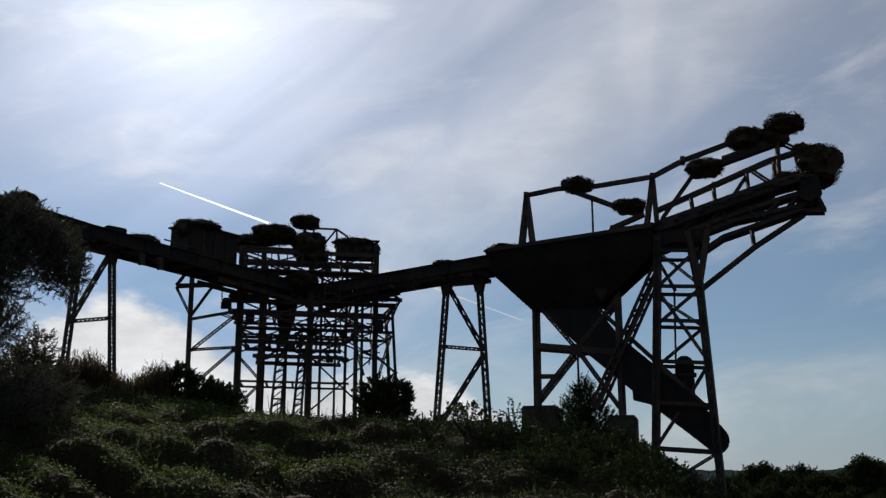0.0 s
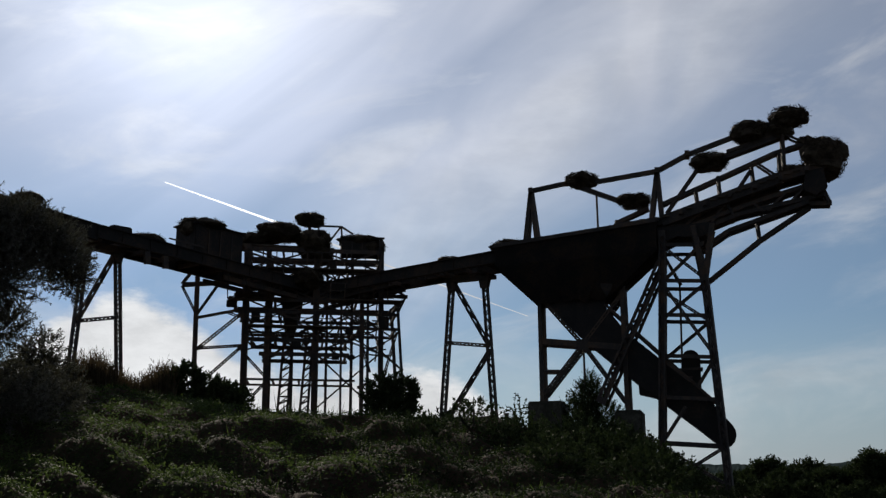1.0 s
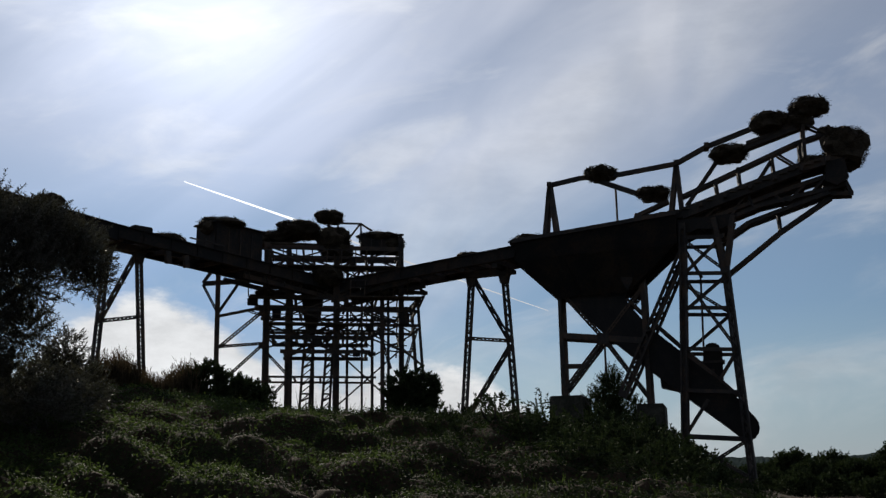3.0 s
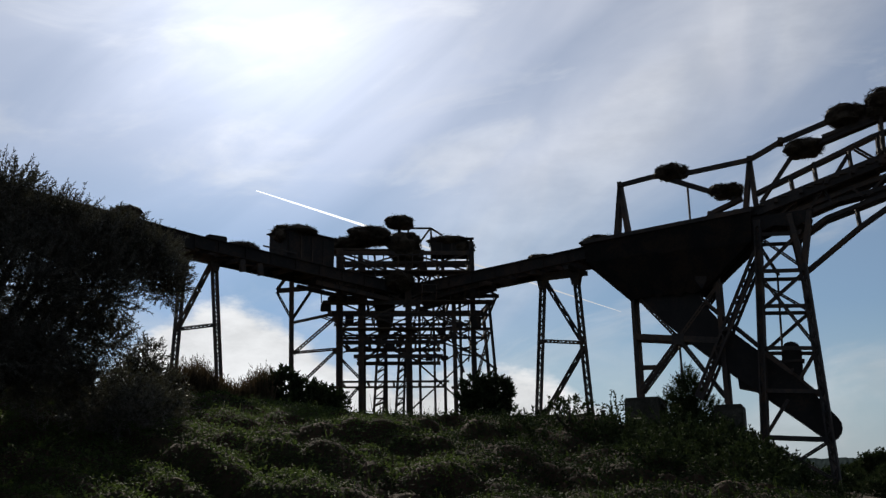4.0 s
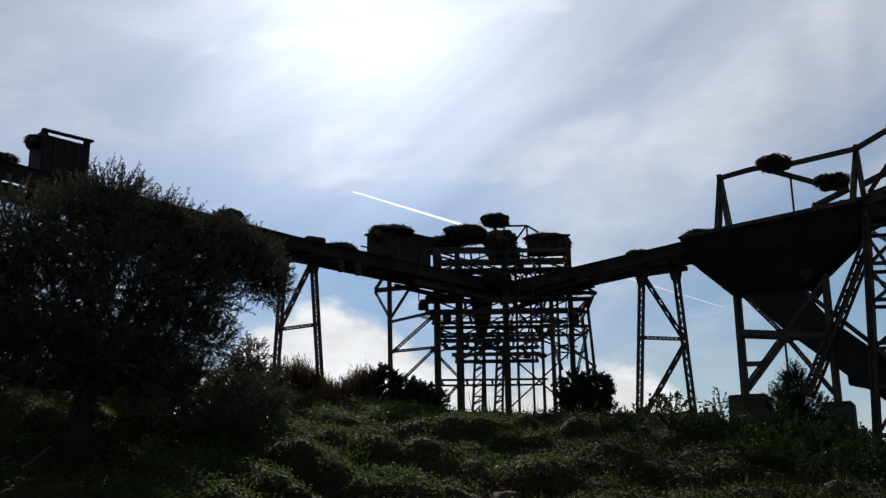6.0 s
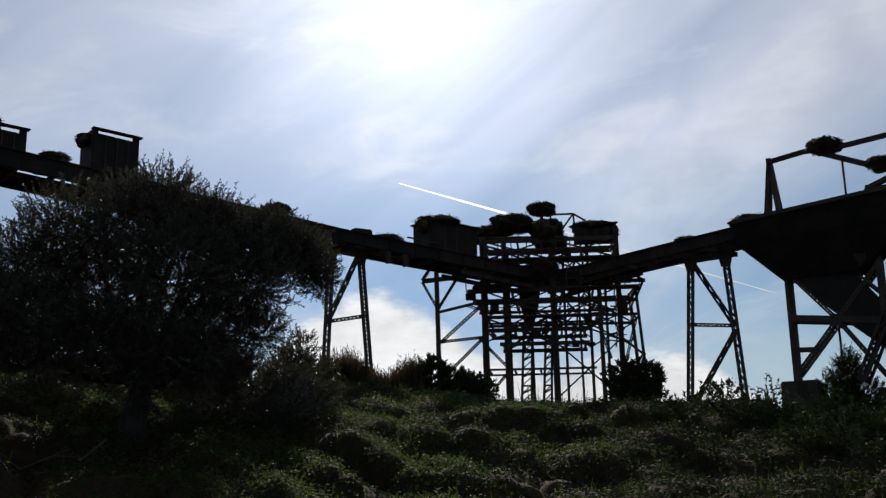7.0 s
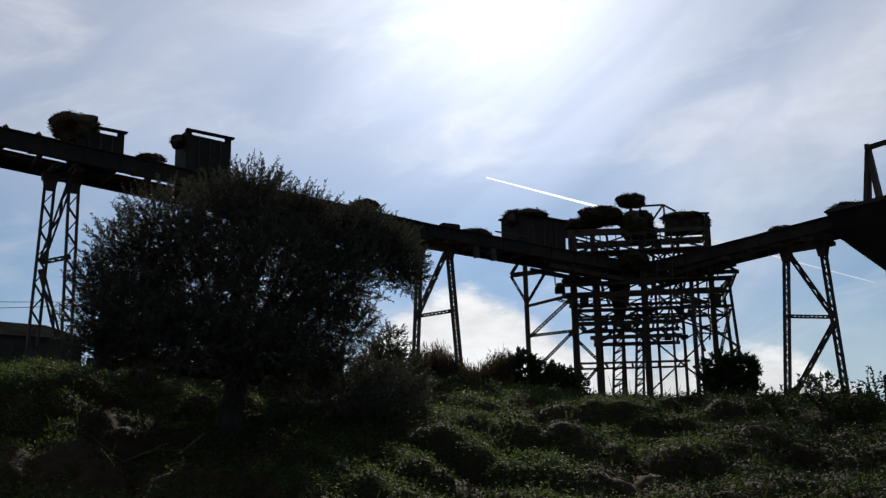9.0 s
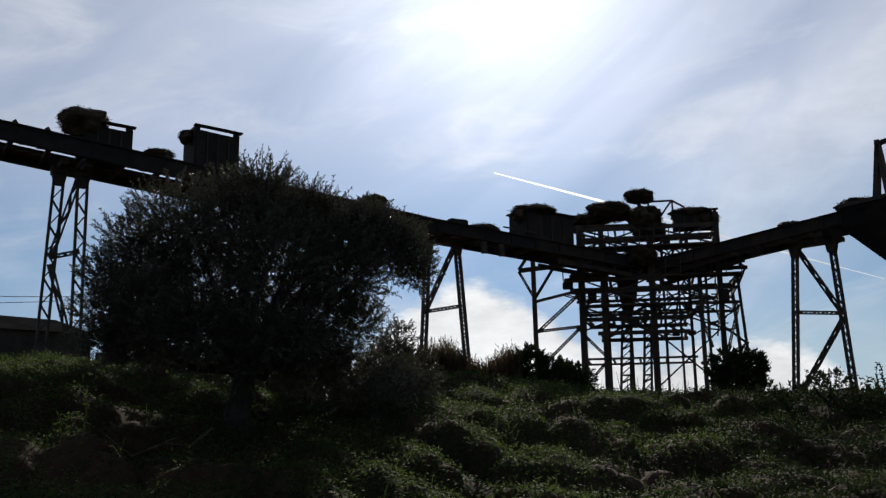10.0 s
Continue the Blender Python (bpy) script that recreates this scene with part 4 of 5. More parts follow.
# ---- stork nests: heaps of sticks ----
def build_nest(spot, radius, height, seed, label="wide heap of dry twigs built as a stork nest", sticks=420):
    rng = np.random.default_rng(seed)
    spot = Vector(spot)
    n = thing("stork_nest", spot - Vector((0, 0, height)), label, "nest", "stork nests")
    bm = bmesh.new()
    bmesh.ops.create_icosphere(bm, subdivisions=3, radius=1)
    for v in bm.verts:
        lump = 1 + 0.42 * noise.noise(v.co * 1.7 + Vector((seed * 1.37, 0, 0))) + 0.16 * noise.noise(v.co * 4.5 + Vector((0, seed * 1.37, 0)))
        z = v.co.z
        wide = 1.0 if z < 0.2 else 1.0 - 0.25 * (z - 0.2)
        v.co = spot + Vector((v.co.x * radius * lump * wide * 0.93, v.co.y * radius * lump * wide * 0.93, (min(z, 0.62) * 1.1 if z > 0 else z) * height * lump))
    part("bowl", bm, TWIGS, n)
    # sticks that lie round the heap and poke out of it
    az = rng.uniform(0, 2 * np.pi, sticks)
    zz = rng.uniform(-0.85, 0.7, sticks)
    rad = np.sqrt(np.clip(1 - zz ** 2, 0.12, 1)) * radius * rng.uniform(0.80, 1.0, sticks)
    base = np.stack([np.cos(az) * rad, np.sin(az) * rad, zz * height], -1) + np.array(spot)
    turn = az + np.where(rng.random(sticks) < 0.75, np.pi / 2, 0) + rng.normal(0, 0.5, sticks)
    way = np.stack([np.cos(turn), np.sin(turn), rng.normal(-0.15, 0.4, sticks)], -1)
    way /= np.linalg.norm(way, axis=1, keepdims=True)
    length = rng.uniform(0.15, 0.5, sticks)[:, None] * min(1.0, radius)
    a, b = base - way * length / 2, base + way * length / 2
    side = np.cross(way, [0.3, 0.2, 1.0])
    side /= np.linalg.norm(side, axis=1, keepdims=True)
    up = np.cross(side, way)
    w = rng.uniform(0.008, 0.016, sticks)[:, None]
    corners = [a + side * w, a - side * w * 0.5 + up * w, a - side * w * 0.5 - up * w, b + side * w * 0.5, b - side * w * 0.3 + up * w * 0.5, b - side * w * 0.3 - up * w * 0.5]
    verts = np.stack(corners, 1).reshape(-1, 3)
    k = np.arange(sticks)[:, None] * 6
    faces = np.concatenate([k + np.array([[0, 1, 4, 3]]), k + np.array([[1, 2, 5, 4]]), k + np.array([[2, 0, 3, 5]])])
    raw_part("stick_fringe", verts, faces, TWIGS, n)
    return n


NESTS = [
    (FB, 28.29, 0, 18.72, 0.95, 0.55), (FB, 27.85, 0, 18.05, 0.6, 0.5), (FB, 26.44, 0, 18.2, 0.98, 0.64), (FB, 24.33, 0, 16.98, 0.98, 0.48), (FB, 17.46, 0, 16.93, 0.9, 0.44),
    (FB, 20.34, 0, 15.42, 0.92, 0.38), (FB, 13.3, -0.3, 13.66, 0.95, 0.32), (FB, 28.35, 0, 15.85, 0.8, 0.42), (FB, 29.8, 0, 16.42, 1.05, 1.2), (FB, 29.0, 0, 17.35, 0.4, 0.3), (FB, 9.6, -0.3, 13.2, 0.65, 0.22),
    (FA, 33.0, -0.3, 15.95, 1.1, 0.66), (FA, 11.95, -0.3, 13.3, 0.85, 0.3), (FA, 18.6, -0.3, 14.05, 0.7, 0.4), (FA, 8.35, 0, 14.7, 1.35, 0.42), (FA, 9.3, -0.2, 14.4, 0.55, 0.4), (FA, 29.6, -0.3, 14.95, 0.7, 0.24), (FA, 28.3, -0.2, 16.05, 0.42, 0.34),
    (FT, -4.3, -1.2, 15.0, 0.95, 0.42), (FT, -3.35, -1.0, 15.1, 0.95, 0.48), (FT, -2.1, -1.4, 15.5, 1.35, 0.66), (FT, -0.3, -1.2, 16.4, 0.88, 0.46), (FT, 0.0, -1.5, 14.95, 1.05, 0.85), (FT, 2.75, -1.0, 15.2, 1.25, 0.34), (FT, 3.6, -1.4, 14.75, 0.7, 0.45),
    (FT, 0.2, -1.5, 14.2, 0.95, 0.6), (FT, -0.3, -2.2, 12.6, 0.95, 0.65), (FT, 3.0, -2.5, 11.55, 0.5, 0.22), (FT, -3.9, -2.6, 11.45, 0.55, 0.22),
]
for i, (fr, u, v, z, r, h) in enumerate(NESTS):
    build_nest(fr.at(u, v, z), r, h, 11 + i, sticks=int(560 * r * (1 + h)))
# stumps that hold the highest nest of the tower
tower = bpy.data.objects["transfer_tower"]
member("nest_post", tower, FT.at(-0.3, -1.2, 14.4), FT.at(-0.3, -1.2, 16.25), 0.2, 0.2, FT.u)
member("nest_shelf", tower, FT.at(-5.0, -1.2, 14.62), FT.at(1.2, -1.2, 14.5), 1.5, 0.1, mat=OLD_WOOD)


# ---- plants ----
def leaf_mesh(base, way, length, width, rng, facing=None):
    """Pointed leaves: four corners each, folded a little along the middle."""
    n = len(base)
    way = way / np.maximum(np.linalg.norm(way, axis=1, keepdims=True), 1e-6)
    ref = rng.normal(0, 1, (n, 3)) if facing is None else facing + rng.normal(0, 0.45, (n, 3))
    side = np.cross(way, ref)
    side /= np.maximum(np.linalg.norm(side, axis=1, keepdims=True), 1e-6)
    up = np.cross(side, way)
    length, width = np.asarray(length).reshape(-1, 1), np.asarray(width).reshape(-1, 1)
    mid = base + way * length * 0.45 - up * width * 0.12
    verts = np.stack([base, mid + side * width / 2, base + way * length, mid - side * width / 2], 1).reshape(-1, 3)
    faces = np.arange(n * 4).reshape(-1, 4)
    return verts, faces


def tube(bm, points, radii, sides=8):
    rings = []
    for i, (p, r) in enumerate(zip(points, radii)):
        p = Vector(p)
        way = (Vector(points[min(i + 1, len(points) - 1)]) - Vector(points[max(i - 1, 0)])).normalized()
        s = way.cross(Vector((0.31, 0.87, 0.2))).normalized()
        u = s.cross(way)
        ring = []
        for k in range(sides):
            a = 2 * math.pi * k / sides
            wob = 1 + 0.14 * noise.noise(p * 1.7 + Vector((k * 0.8, 0, 0)))
            ring.append(bm.verts.new(p + (s * math.cos(a) + u * math.sin(a)) * r * wob))
        rings.append(ring)
    for a, b in zip(rings[:-1], rings[1:]):
        for k in range(sides):
            bm.faces.new((a[k], a[(k + 1) % sides], b[(k + 1) % sides], b[k]))
    bm.faces.new(rings[0][::-1])
    bm.faces.new(rings[-1])


def crown_leaves(lobes, sprigs_per, leaves_per, rng, leaf=(0.13, 0.032), up=0.55, sprig=(0.25, 0.6), shell=0.45):
    """Sprigs of leaves that fill round lobes, denser towards their outsides."""
    bases, ways, twig_a, twig_b = [], [], [], []
    for c, rad in lobes:
        c, rad = np.array(c), np.array(rad)
        n = int(sprigs_per * (rad[0] * rad[2]) ** 0.9)
        d = rng.normal(0, 1, (n, 3))
        d /= np.linalg.norm(d, axis=1, keepdims=True)
        depth = rng.uniform(shell, 1.0, n)[:, None] ** 0.7
        # loose patches leave gaps in the crown
        keep = np.sin(d[:, 0] * 7 + c[0] * 3) * np.sin(d[:, 1] * 6 + 1.3) * np.sin(d[:, 2] * 8 + c[2] * 2) < rng.uniform(0.1, 0.7, n)
        root = (c + d * rad * depth)[keep]
        w = d[keep] + np.array([0, 0, up]) + rng.normal(0, 0.35, (keep.sum(), 3))
        w /= np.linalg.norm(w, axis=1, keepdims=True)
        ln = rng.uniform(*sprig, len(root))[:, None]
        twig_a.append(root - w * 0.15)
        twig_b.append(root + w * ln)
        s = np.linspace(0.0, 1.0, leaves_per)[None, :, None]
        pts = root[:, None, :] + w[:, None, :] * ln[:, :, None] * s
        lw = w[:, None, :] * 0.9 + rng.normal(0, 0.7, pts.shape)
        bases.append(pts.reshape(-1, 3))
        ways.append(lw.reshape(-1, 3))
    base, way = np.concatenate(bases), np.concatenate(ways)
    n = len(base)
    v, fc = leaf_mesh(base, way, rng.uniform(0.7, 1.3, n) * leaf[0], rng.uniform(0.7, 1.3, n) * leaf[1], rng)
    a, b = np.concatenate(twig_a), np.concatenate(twig_b)
    side = np.cross(b - a, [0.2, 0.9, 0.1])
    side /= np.maximum(np.linalg.norm(side, axis=1, keepdims=True), 1e-6)
    tv = np.stack([a - side * 0.008, a + side * 0.008, b + side * 0.003, b - side * 0.003], 1).reshape(-1, 3)
    return np.concatenate([v, tv]), np.concatenate([fc, np.arange(len(tv)).reshape(-1, 4) + len(v)])


def polar(az, r):
    a = radians(az)
    x, y = r * math.sin(a), r * math.cos(a)
    return Vector((x, y, float(ground_z(x, y))))


def build_olive_tree():
    rng = np.random.default_rng(5)
    az, dist = -30.2, 28.0
    root = polar(az, dist)
    right = Vector((math.cos(radians(az)), -math.sin(radians(az)), 0))
    back = Vector((math.sin(radians(az)), math.cos(radians(az)), 0))
    t = thing("olive_tree", root, "broad old olive tree with dense grey-green leaves on the bank", "tree")

    def spot(s, d, z):
        return root + right * s * 1.07 + back * d * 1.07 + Vector((0, 0, 1.6 + (z - 1.4) * 1.077 - root.z))

    bm = bmesh.new()
    tube(bm, [root + Vector((-0.05, 0, -0.4)), root + Vector((0, 0, 0.3)), root + Vector((0.12, 0.05, 0.9)), root + Vector((0.05, 0.1, 1.5))], [0.48, 0.34, 0.29, 0.28], 12)
    part("trunk", bm, BARK, t)
    fork = root + Vector((0.05, 0.1, 1.35))
    lobes_s = [(-2.45, 0.2, 6.15, 1.25), (-1.55, -0.5, 6.75, 1.3), (-0.1, 0.3, 7.25, 1.3), (0.4, -0.3, 7.62, 1.05), (1.3, 0.3, 7.2, 1.1), (-2.3, -0.4, 4.95, 1.1), (-0.9, 0.8, 5.6, 1.5), (0.8, -0.7, 5.9, 1.5),
               (2.3, 0.0, 6.55, 1.15), (3.0, 0.3, 6.95, 0.85), (2.7, -0.3, 5.75, 1.05), (3.8, 0.0, 6.5, 0.8), (4.35, 0.1, 6.3, 0.55), (2.1, 0.4, 4.9, 1.05), (-1.1, -0.8, 4.4, 1.05), (0.7, 0.5, 4.35, 1.15), (-3.05, 0.0, 5.55, 0.75), (-2.6, 0.2, 4.3, 0.75), (3.0, 0.1, 4.6, 0.6), (-3.3, 0.2, 4.75, 0.65), (-3.2, 0.3, 4.05, 0.6), (-2.5, 0.5, 4.0, 0.6), (3.35, 0.2, 7.15, 0.6), (4.2, 0.2, 6.75, 0.5), (1.9, 0.2, 7.35, 0.8), (4.5, 0.0, 5.9, 0.4),
               (-0.9, -1.0, 4.3, 0.7), (0.5, -1.0, 4.2, 0.7), (1.6, -0.8, 4.1, 0.75), (-2.0, -0.7, 4.2, 0.65), (0.15, -0.6, 3.6, 0.6), (-1.2, 0.3, 3.7, 0.5), (1.2, 0.2, 3.55, 0.6), (2.2, 0.2, 3.7, 0.6)]
    for i, (s, d, z, r) in enumerate(lobes_s):
        if r < 0.8 and i % 2:
            continue
        tip = spot(s * 0.85, d, z + r * 0.2)
        bend = fork.lerp(tip, 0.45) + Vector((0, 0, -0.35)) + right * rng.uniform(-0.3, 0.3)
        bm = bmesh.new()
        tube(bm, [fork, fork.lerp(bend, 0.55), bend, bend.lerp(tip, 0.6), tip], [0.19, 0.14, 0.10, 0.06, 0.02], 6)
        part("limb", bm, BARK, t)
    lobes = [(spot(s, d, z), (r * 1.07, r * 1.2, r * 0.97)) for s, d, z, r in lobes_s]
    v, f = crown_leaves(lobes, 475, 30, rng, (0.092, 0.025), shell=0.12)
    raw_part("crown", v, f, OLIVE, t)
    # suckers at the foot
    lobes = [(spot(1.9, 1.0, 3.5), (1.0, 0.8, 0.9)), (spot(2.9, 1.0, 3.3), (0.9, 0.8, 0.9)), (spot(3.7, 1.4, 3.1), (0.9, 0.8, 0.8)), (spot(4.5, 1.8, 3.0), (0.8, 0.8, 0.7))]
    v, f = crown_leaves(lobes, 260, 22, rng)
    raw_part("undergrowth", v, f, OLIVE, t)


build_olive_tree()


def build_bush(az, dist, lobes_s, label, seed, mat=BUSH, density=260, leaf=(0.17, 0.08), leaves=18, category="bush", name="bush", sprig=(0.2, 0.45), up=0.5, shell=0.4, group=""):
    rng = np.random.default_rng(seed)
    root = polar(az, dist)
    right = Vector((math.cos(radians(az)), -math.sin(radians(az)), 0))
    back = Vector((math.sin(radians(az)), math.cos(radians(az)), 0))
    t = thing(name, root, label, category, group)
    lobes = []
    for k, (s, d, z, r, rz) in enumerate(lobes_s):
        c = root + right * s + back * d + Vector((0, 0, z))
        lobes.append((c, (r, r, rz)))
        bm = bmesh.new()
        foot = root + right * s * 0.3 + Vector((0, 0, -0.1))
        tube(bm, [foot, foot.lerp(c, 0.5) + right * rng.uniform(-0.1, 0.1), c + Vector((0, 0, rz * 0.4))], [0.06, 0.045, 0.015], 5)
        part("stem", bm, BARK, t)
    v, f = crown_leaves(lobes, density, leaves, rng, leaf, up, sprig, shell)
    raw_part("leaves", v, f, mat, t)


build_bush(-21.6, 33.0, [(-0.4, 0, 1.0, 0.75, 0.9), (0.3, 0.1, 0.9, 0.7, 0.8), (0.8, 0, 0.6, 0.6, 0.6), (-0.9, 0, 0.5, 0.6, 0.6), (0.0, 0, 1.7, 0.5, 0.7)], "young olive bush with upright grey-green shoots", 21, OLIVE, 340, (0.12, 0.03), 20)
build_bush(-13.4, 50.5, [(-1.3, 0, 1.15, 0.6, 0.7), (-0.5, 0, 1.25, 0.6, 0.75), (-0.75, 0, 1.9, 0.25, 0.35), (0.3, 0, 0.95, 0.6, 0.7), (0.9, 0, 0.8, 0.55, 0.6), (1.5, 0, 0.45, 0.5, 0.5), (-0.3, 0, 0.4, 1.2, 0.5)], "dark evergreen bush on the crest of the bank", 22)
build_bush(-11.7, 51.0, [(-0.4, 0, 0.8, 0.65, 0.7), (0.3, 0, 0.55, 0.6, 0.6)], "low dark bush at the foot of the tower", 23)
build_bush(-3.1, 52.5, [(-0.45, 0, 1.55, 0.85, 0.9), (0.5, 0, 1.6, 0.85, 0.9), (0.0, 0.2, 0.9, 1.25, 0.8)], "round dense bush on the crest of the bank", 24, density=300)
for k, (az, r) in enumerate(((-35.8, 0.9), (-34.2, 0.8), (-32.4, 0.9), (-30.3, 0.8), (-28.2, 0.9), (-26.0, 0.7))):
    build_bush(az, 44.5, [(0, 0, 0.5 * r, r, 0.6 * r), (0.8, 0.3, 0.4, 0.8 * r, 0.6 * r), (-0.7, 0.1, 0.45, 0.7 * r, 0.6 * r)], "low dark hedge bush behind the olive tree", 90 + k, BUSH, 150, (0.12, 0.06), 16, group="hedge bushes")
build_bush(-0.6, 52.0, [(-0.4, 0, 0.3, 0.5, 0.35), (0.4, 0, 0.35, 0.4, 0.4)], "low scrubby bush with thin shoots", 25, density=60)
build_bush(3.75, 50.0, [(0.0, 0, 1.35, 0.35, 0.4), (0.3, 0, 0.95, 0.35, 0.4), (-0.2, 0, 0.8, 0.3, 0.4)], "thin sapling with sparse leaves beside a pier", 26, density=55, leaves=8, category="sapling", name="sapling")
build_bush(7.75, 53.5, [(0, 0, 2.8, 0.75, 0.9), (-0.4, 0, 2.0, 1.0, 0.9), (0.5, 0, 1.9, 1.05, 0.9), (0, 0, 1.1, 1.4, 0.9), (0.1, 0, 3.4, 0.35, 0.6)], "feathery juniper growing between the concrete piers", 27, density=330, leaf=(0.15, 0.035), category="tree", name="juniper", sprig=(0.3, 0.6), up=0.9)
for k, (az, dist, r) in enumerate(((5.0, 47, 0.6), (6.6, 47.5, 0.8), (8.3, 47.5, 0.8), (9.6, 46.5, 0.8), (10.8, 45.5, 0.7), (12.2, 44, 0.8), (13.6, 44, 0.7), (7.4, 44, 0.7), (14.8, 47, 0.7), (1.5, 34, 0.5), (3.2, 33, 0.5), (5.0, 36, 0.6), (6.8, 38, 1.2), (8.4, 39, 1.3), (9.8, 40, 1.1), (11.2, 39, 1.0), (7.6, 34, 0.9), (4.2, 34, 0.9), (9.4, 34, 1.0), (11.0, 35, 0.9), (12.4, 37, 0.8), (6.0, 30, 0.8), (-1.5, 32, 0.5), (10.6, 30, 0.8))):
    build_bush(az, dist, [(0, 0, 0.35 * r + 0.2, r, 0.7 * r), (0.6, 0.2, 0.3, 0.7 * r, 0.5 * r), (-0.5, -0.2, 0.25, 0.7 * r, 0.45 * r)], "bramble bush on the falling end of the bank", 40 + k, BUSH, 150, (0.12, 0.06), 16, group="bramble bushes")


def build_reeds():
    rng = np.random.default_rng(31)
    n = 5000
    az = np.radians(rng.uniform(-21.5, -14.8, n))
    r = rng.uniform(49.5, 54, n)
    x, y = r * np.sin(az), r * np.cos(az)
    base = np.stack([x, y, ground_z(x, y) - 0.05], -1)
    tall = rng.uniform(0.9, 2.2, n) * (0.85 + 0.25 * np.sin(az * 90))
    way = np.stack([rng.normal(0, 0.13, n), rng.normal(0, 0.13, n), np.ones(n)], -1)
    v, f = leaf_mesh(base, way, tall, np.full(n, 0.06), rng)
    m = n * 3
    k = rng.integers(0, n, m)
    at = base[k] + way[k] * (tall[k] * rng.uniform(0.3, 1.0, m))[:, None]
    v2, f2 = leaf_mesh(at, np.stack([rng.normal(0, 0.5, m), rng.normal(0, 0.5, m), np.full(m, 0.8)], -1), rng.uniform(0.15, 0.4, m), np.full(m, 0.035), rng)
    ob = raw_part("reeds", np.concatenate([v, v2]), np.concatenate([f, f2 + len(v)]), REED, None)
    tagged(ob, "brown dry reeds and tall weeds along the crest", "reeds", kind="stuff")
    # bare stalks round the feet of the structure
    n = 170
    az = np.radians(np.concatenate([rng.uniform(0.2, 4.0, 110), rng.uniform(-12, -4, 60)]))
    r = rng.uniform(50, 56, n)
    x, y = r * np.sin(az), r * np.cos(az)
    base = np.stack([x, y, ground_z(x, y) - 0.05], -1)
    v, f = leaf_mesh(base, np.stack([rng.normal(0, 0.12, n), rng.normal(0, 0.12, n), np.ones(n)], -1), rng.uniform(0.5, 1.7, n), np.full(n, 0.035), rng)
    ob = raw_part("stalks", v, f, REED, None)
    tagged(ob, "thin bare dry stalks standing on the crest", "stalks", kind="stuff")


build_reeds()


def build_ground_cover():
    """Low leafy herbs in mounds over the bank."""
    rng = np.random.default_rng(77)
    n = 420000
    az = np.radians(rng.uniform(-47, 25, n))
    r = np.sqrt(rng.uniform(19.0 ** 2, 47.0 ** 2, n))
    x, y = r * np.sin(az), r * np.cos(az)
    patch = np.sin(x * 0.55 + 1.1 * np.sin(y * 0.37)) * np.sin(y * 0.62 + np.sin(x * 0.41)) + 0.6 * np.sin(x * 1.3 + y * 0.9)
    bare = np.exp(-(((x + 13.5) / 2.6) ** 2 + ((y - 20.0) / 2.6) ** 2)) + 0.8 * np.exp(-(((x + 16.5) / 1.6) ** 2 + ((y - 19.5) / 1.6) ** 2))
    keep = (patch + rng.normal(0, 0.5, n) > -1.15) & (bare < rng.uniform(0.2, 1.3, n)) & (rng.random(n) > 0.1 * np.clip((np.degrees(np.arctan2(x, y)) + 1) / 5, 0, 1))
    x, y, patch = x[keep], y[keep], patch[keep]
    n = len(x)
    e = 0.06
    z = ground_z(x, y)
    slope = np.stack([-(ground_z(x + e, y) - z) / e, -(ground_z(x, y + e) - z) / e, np.ones(n)], -1)
    slope /= np.linalg.norm(slope, axis=1, keepdims=True)
    tall = np.where(rng.random(n) < 0.12, rng.uniform(0.1, 0.26, n), rng.uniform(0.0, 0.11, n)) * (1 + 0.35 * np.clip(patch, -1, 1))
    base = np.stack([x, y, z], -1) + slope * tall[:, None] + np.array([0, 0, 0.01])
    facing = slope + np.array([0, 0, 0.5])
    facing /= np.linalg.norm(facing, axis=1, keepdims=True)
    way = np.cross(facing, rng.normal(0, 1, (n, 3))) + facing * rng.uniform(-0.1, 0.5, n)[:, None]
    v, _ = leaf_mesh(base, way, rng.uniform(0.06, 0.13, n), rng.uniform(0.04, 0.075, n), rng, facing)
    # upright blades and stems
    m = 9000
    k = rng.integers(0, n, m)
    v2, f2 = leaf_mesh(base[k] - slope[k] * 0.05, np.stack([rng.normal(0, 0.35, m), rng.normal(0, 0.35, m), np.ones(m)], -1), rng.uniform(0.15, 0.4, m), np.full(m, 0.018), rng)
    # leaves with shade put into their colour, towards the bank's falling end and in scattered patches
    edge = np.degrees(np.arctan2(x, y)) + 6.5 + 2.5 * np.sin(x * 0.8 + y * 0.5) + 1.6 * np.sin(x * 2.1 - y * 1.3) + rng.normal(0, 1.5, n)
    shaded = (edge > 0) | (patch + rng.normal(0, 0.25, n) < -0.55)
    for name, pick, mat, label in (("ground_cover", ~shaded, HERB, "dense green herbs in mounds over the bank"), ("ivy_cover", shaded, SHADED_LEAF, "low leaves and brambles over the end of the bank, darkened for shade")):
        lv = v.reshape(-1, 4, 3)[pick].reshape(-1, 3)
        faces = np.arange(len(lv)).reshape(-1, 4)
        if mat == HERB:
            faces = np.concatenate([faces, f2 + len(lv)])
            lv = np.concatenate([lv, v2])
        tagged(raw_part(name, lv, faces, mat, None), label, "ground cover", kind="stuff")


build_ground_cover()


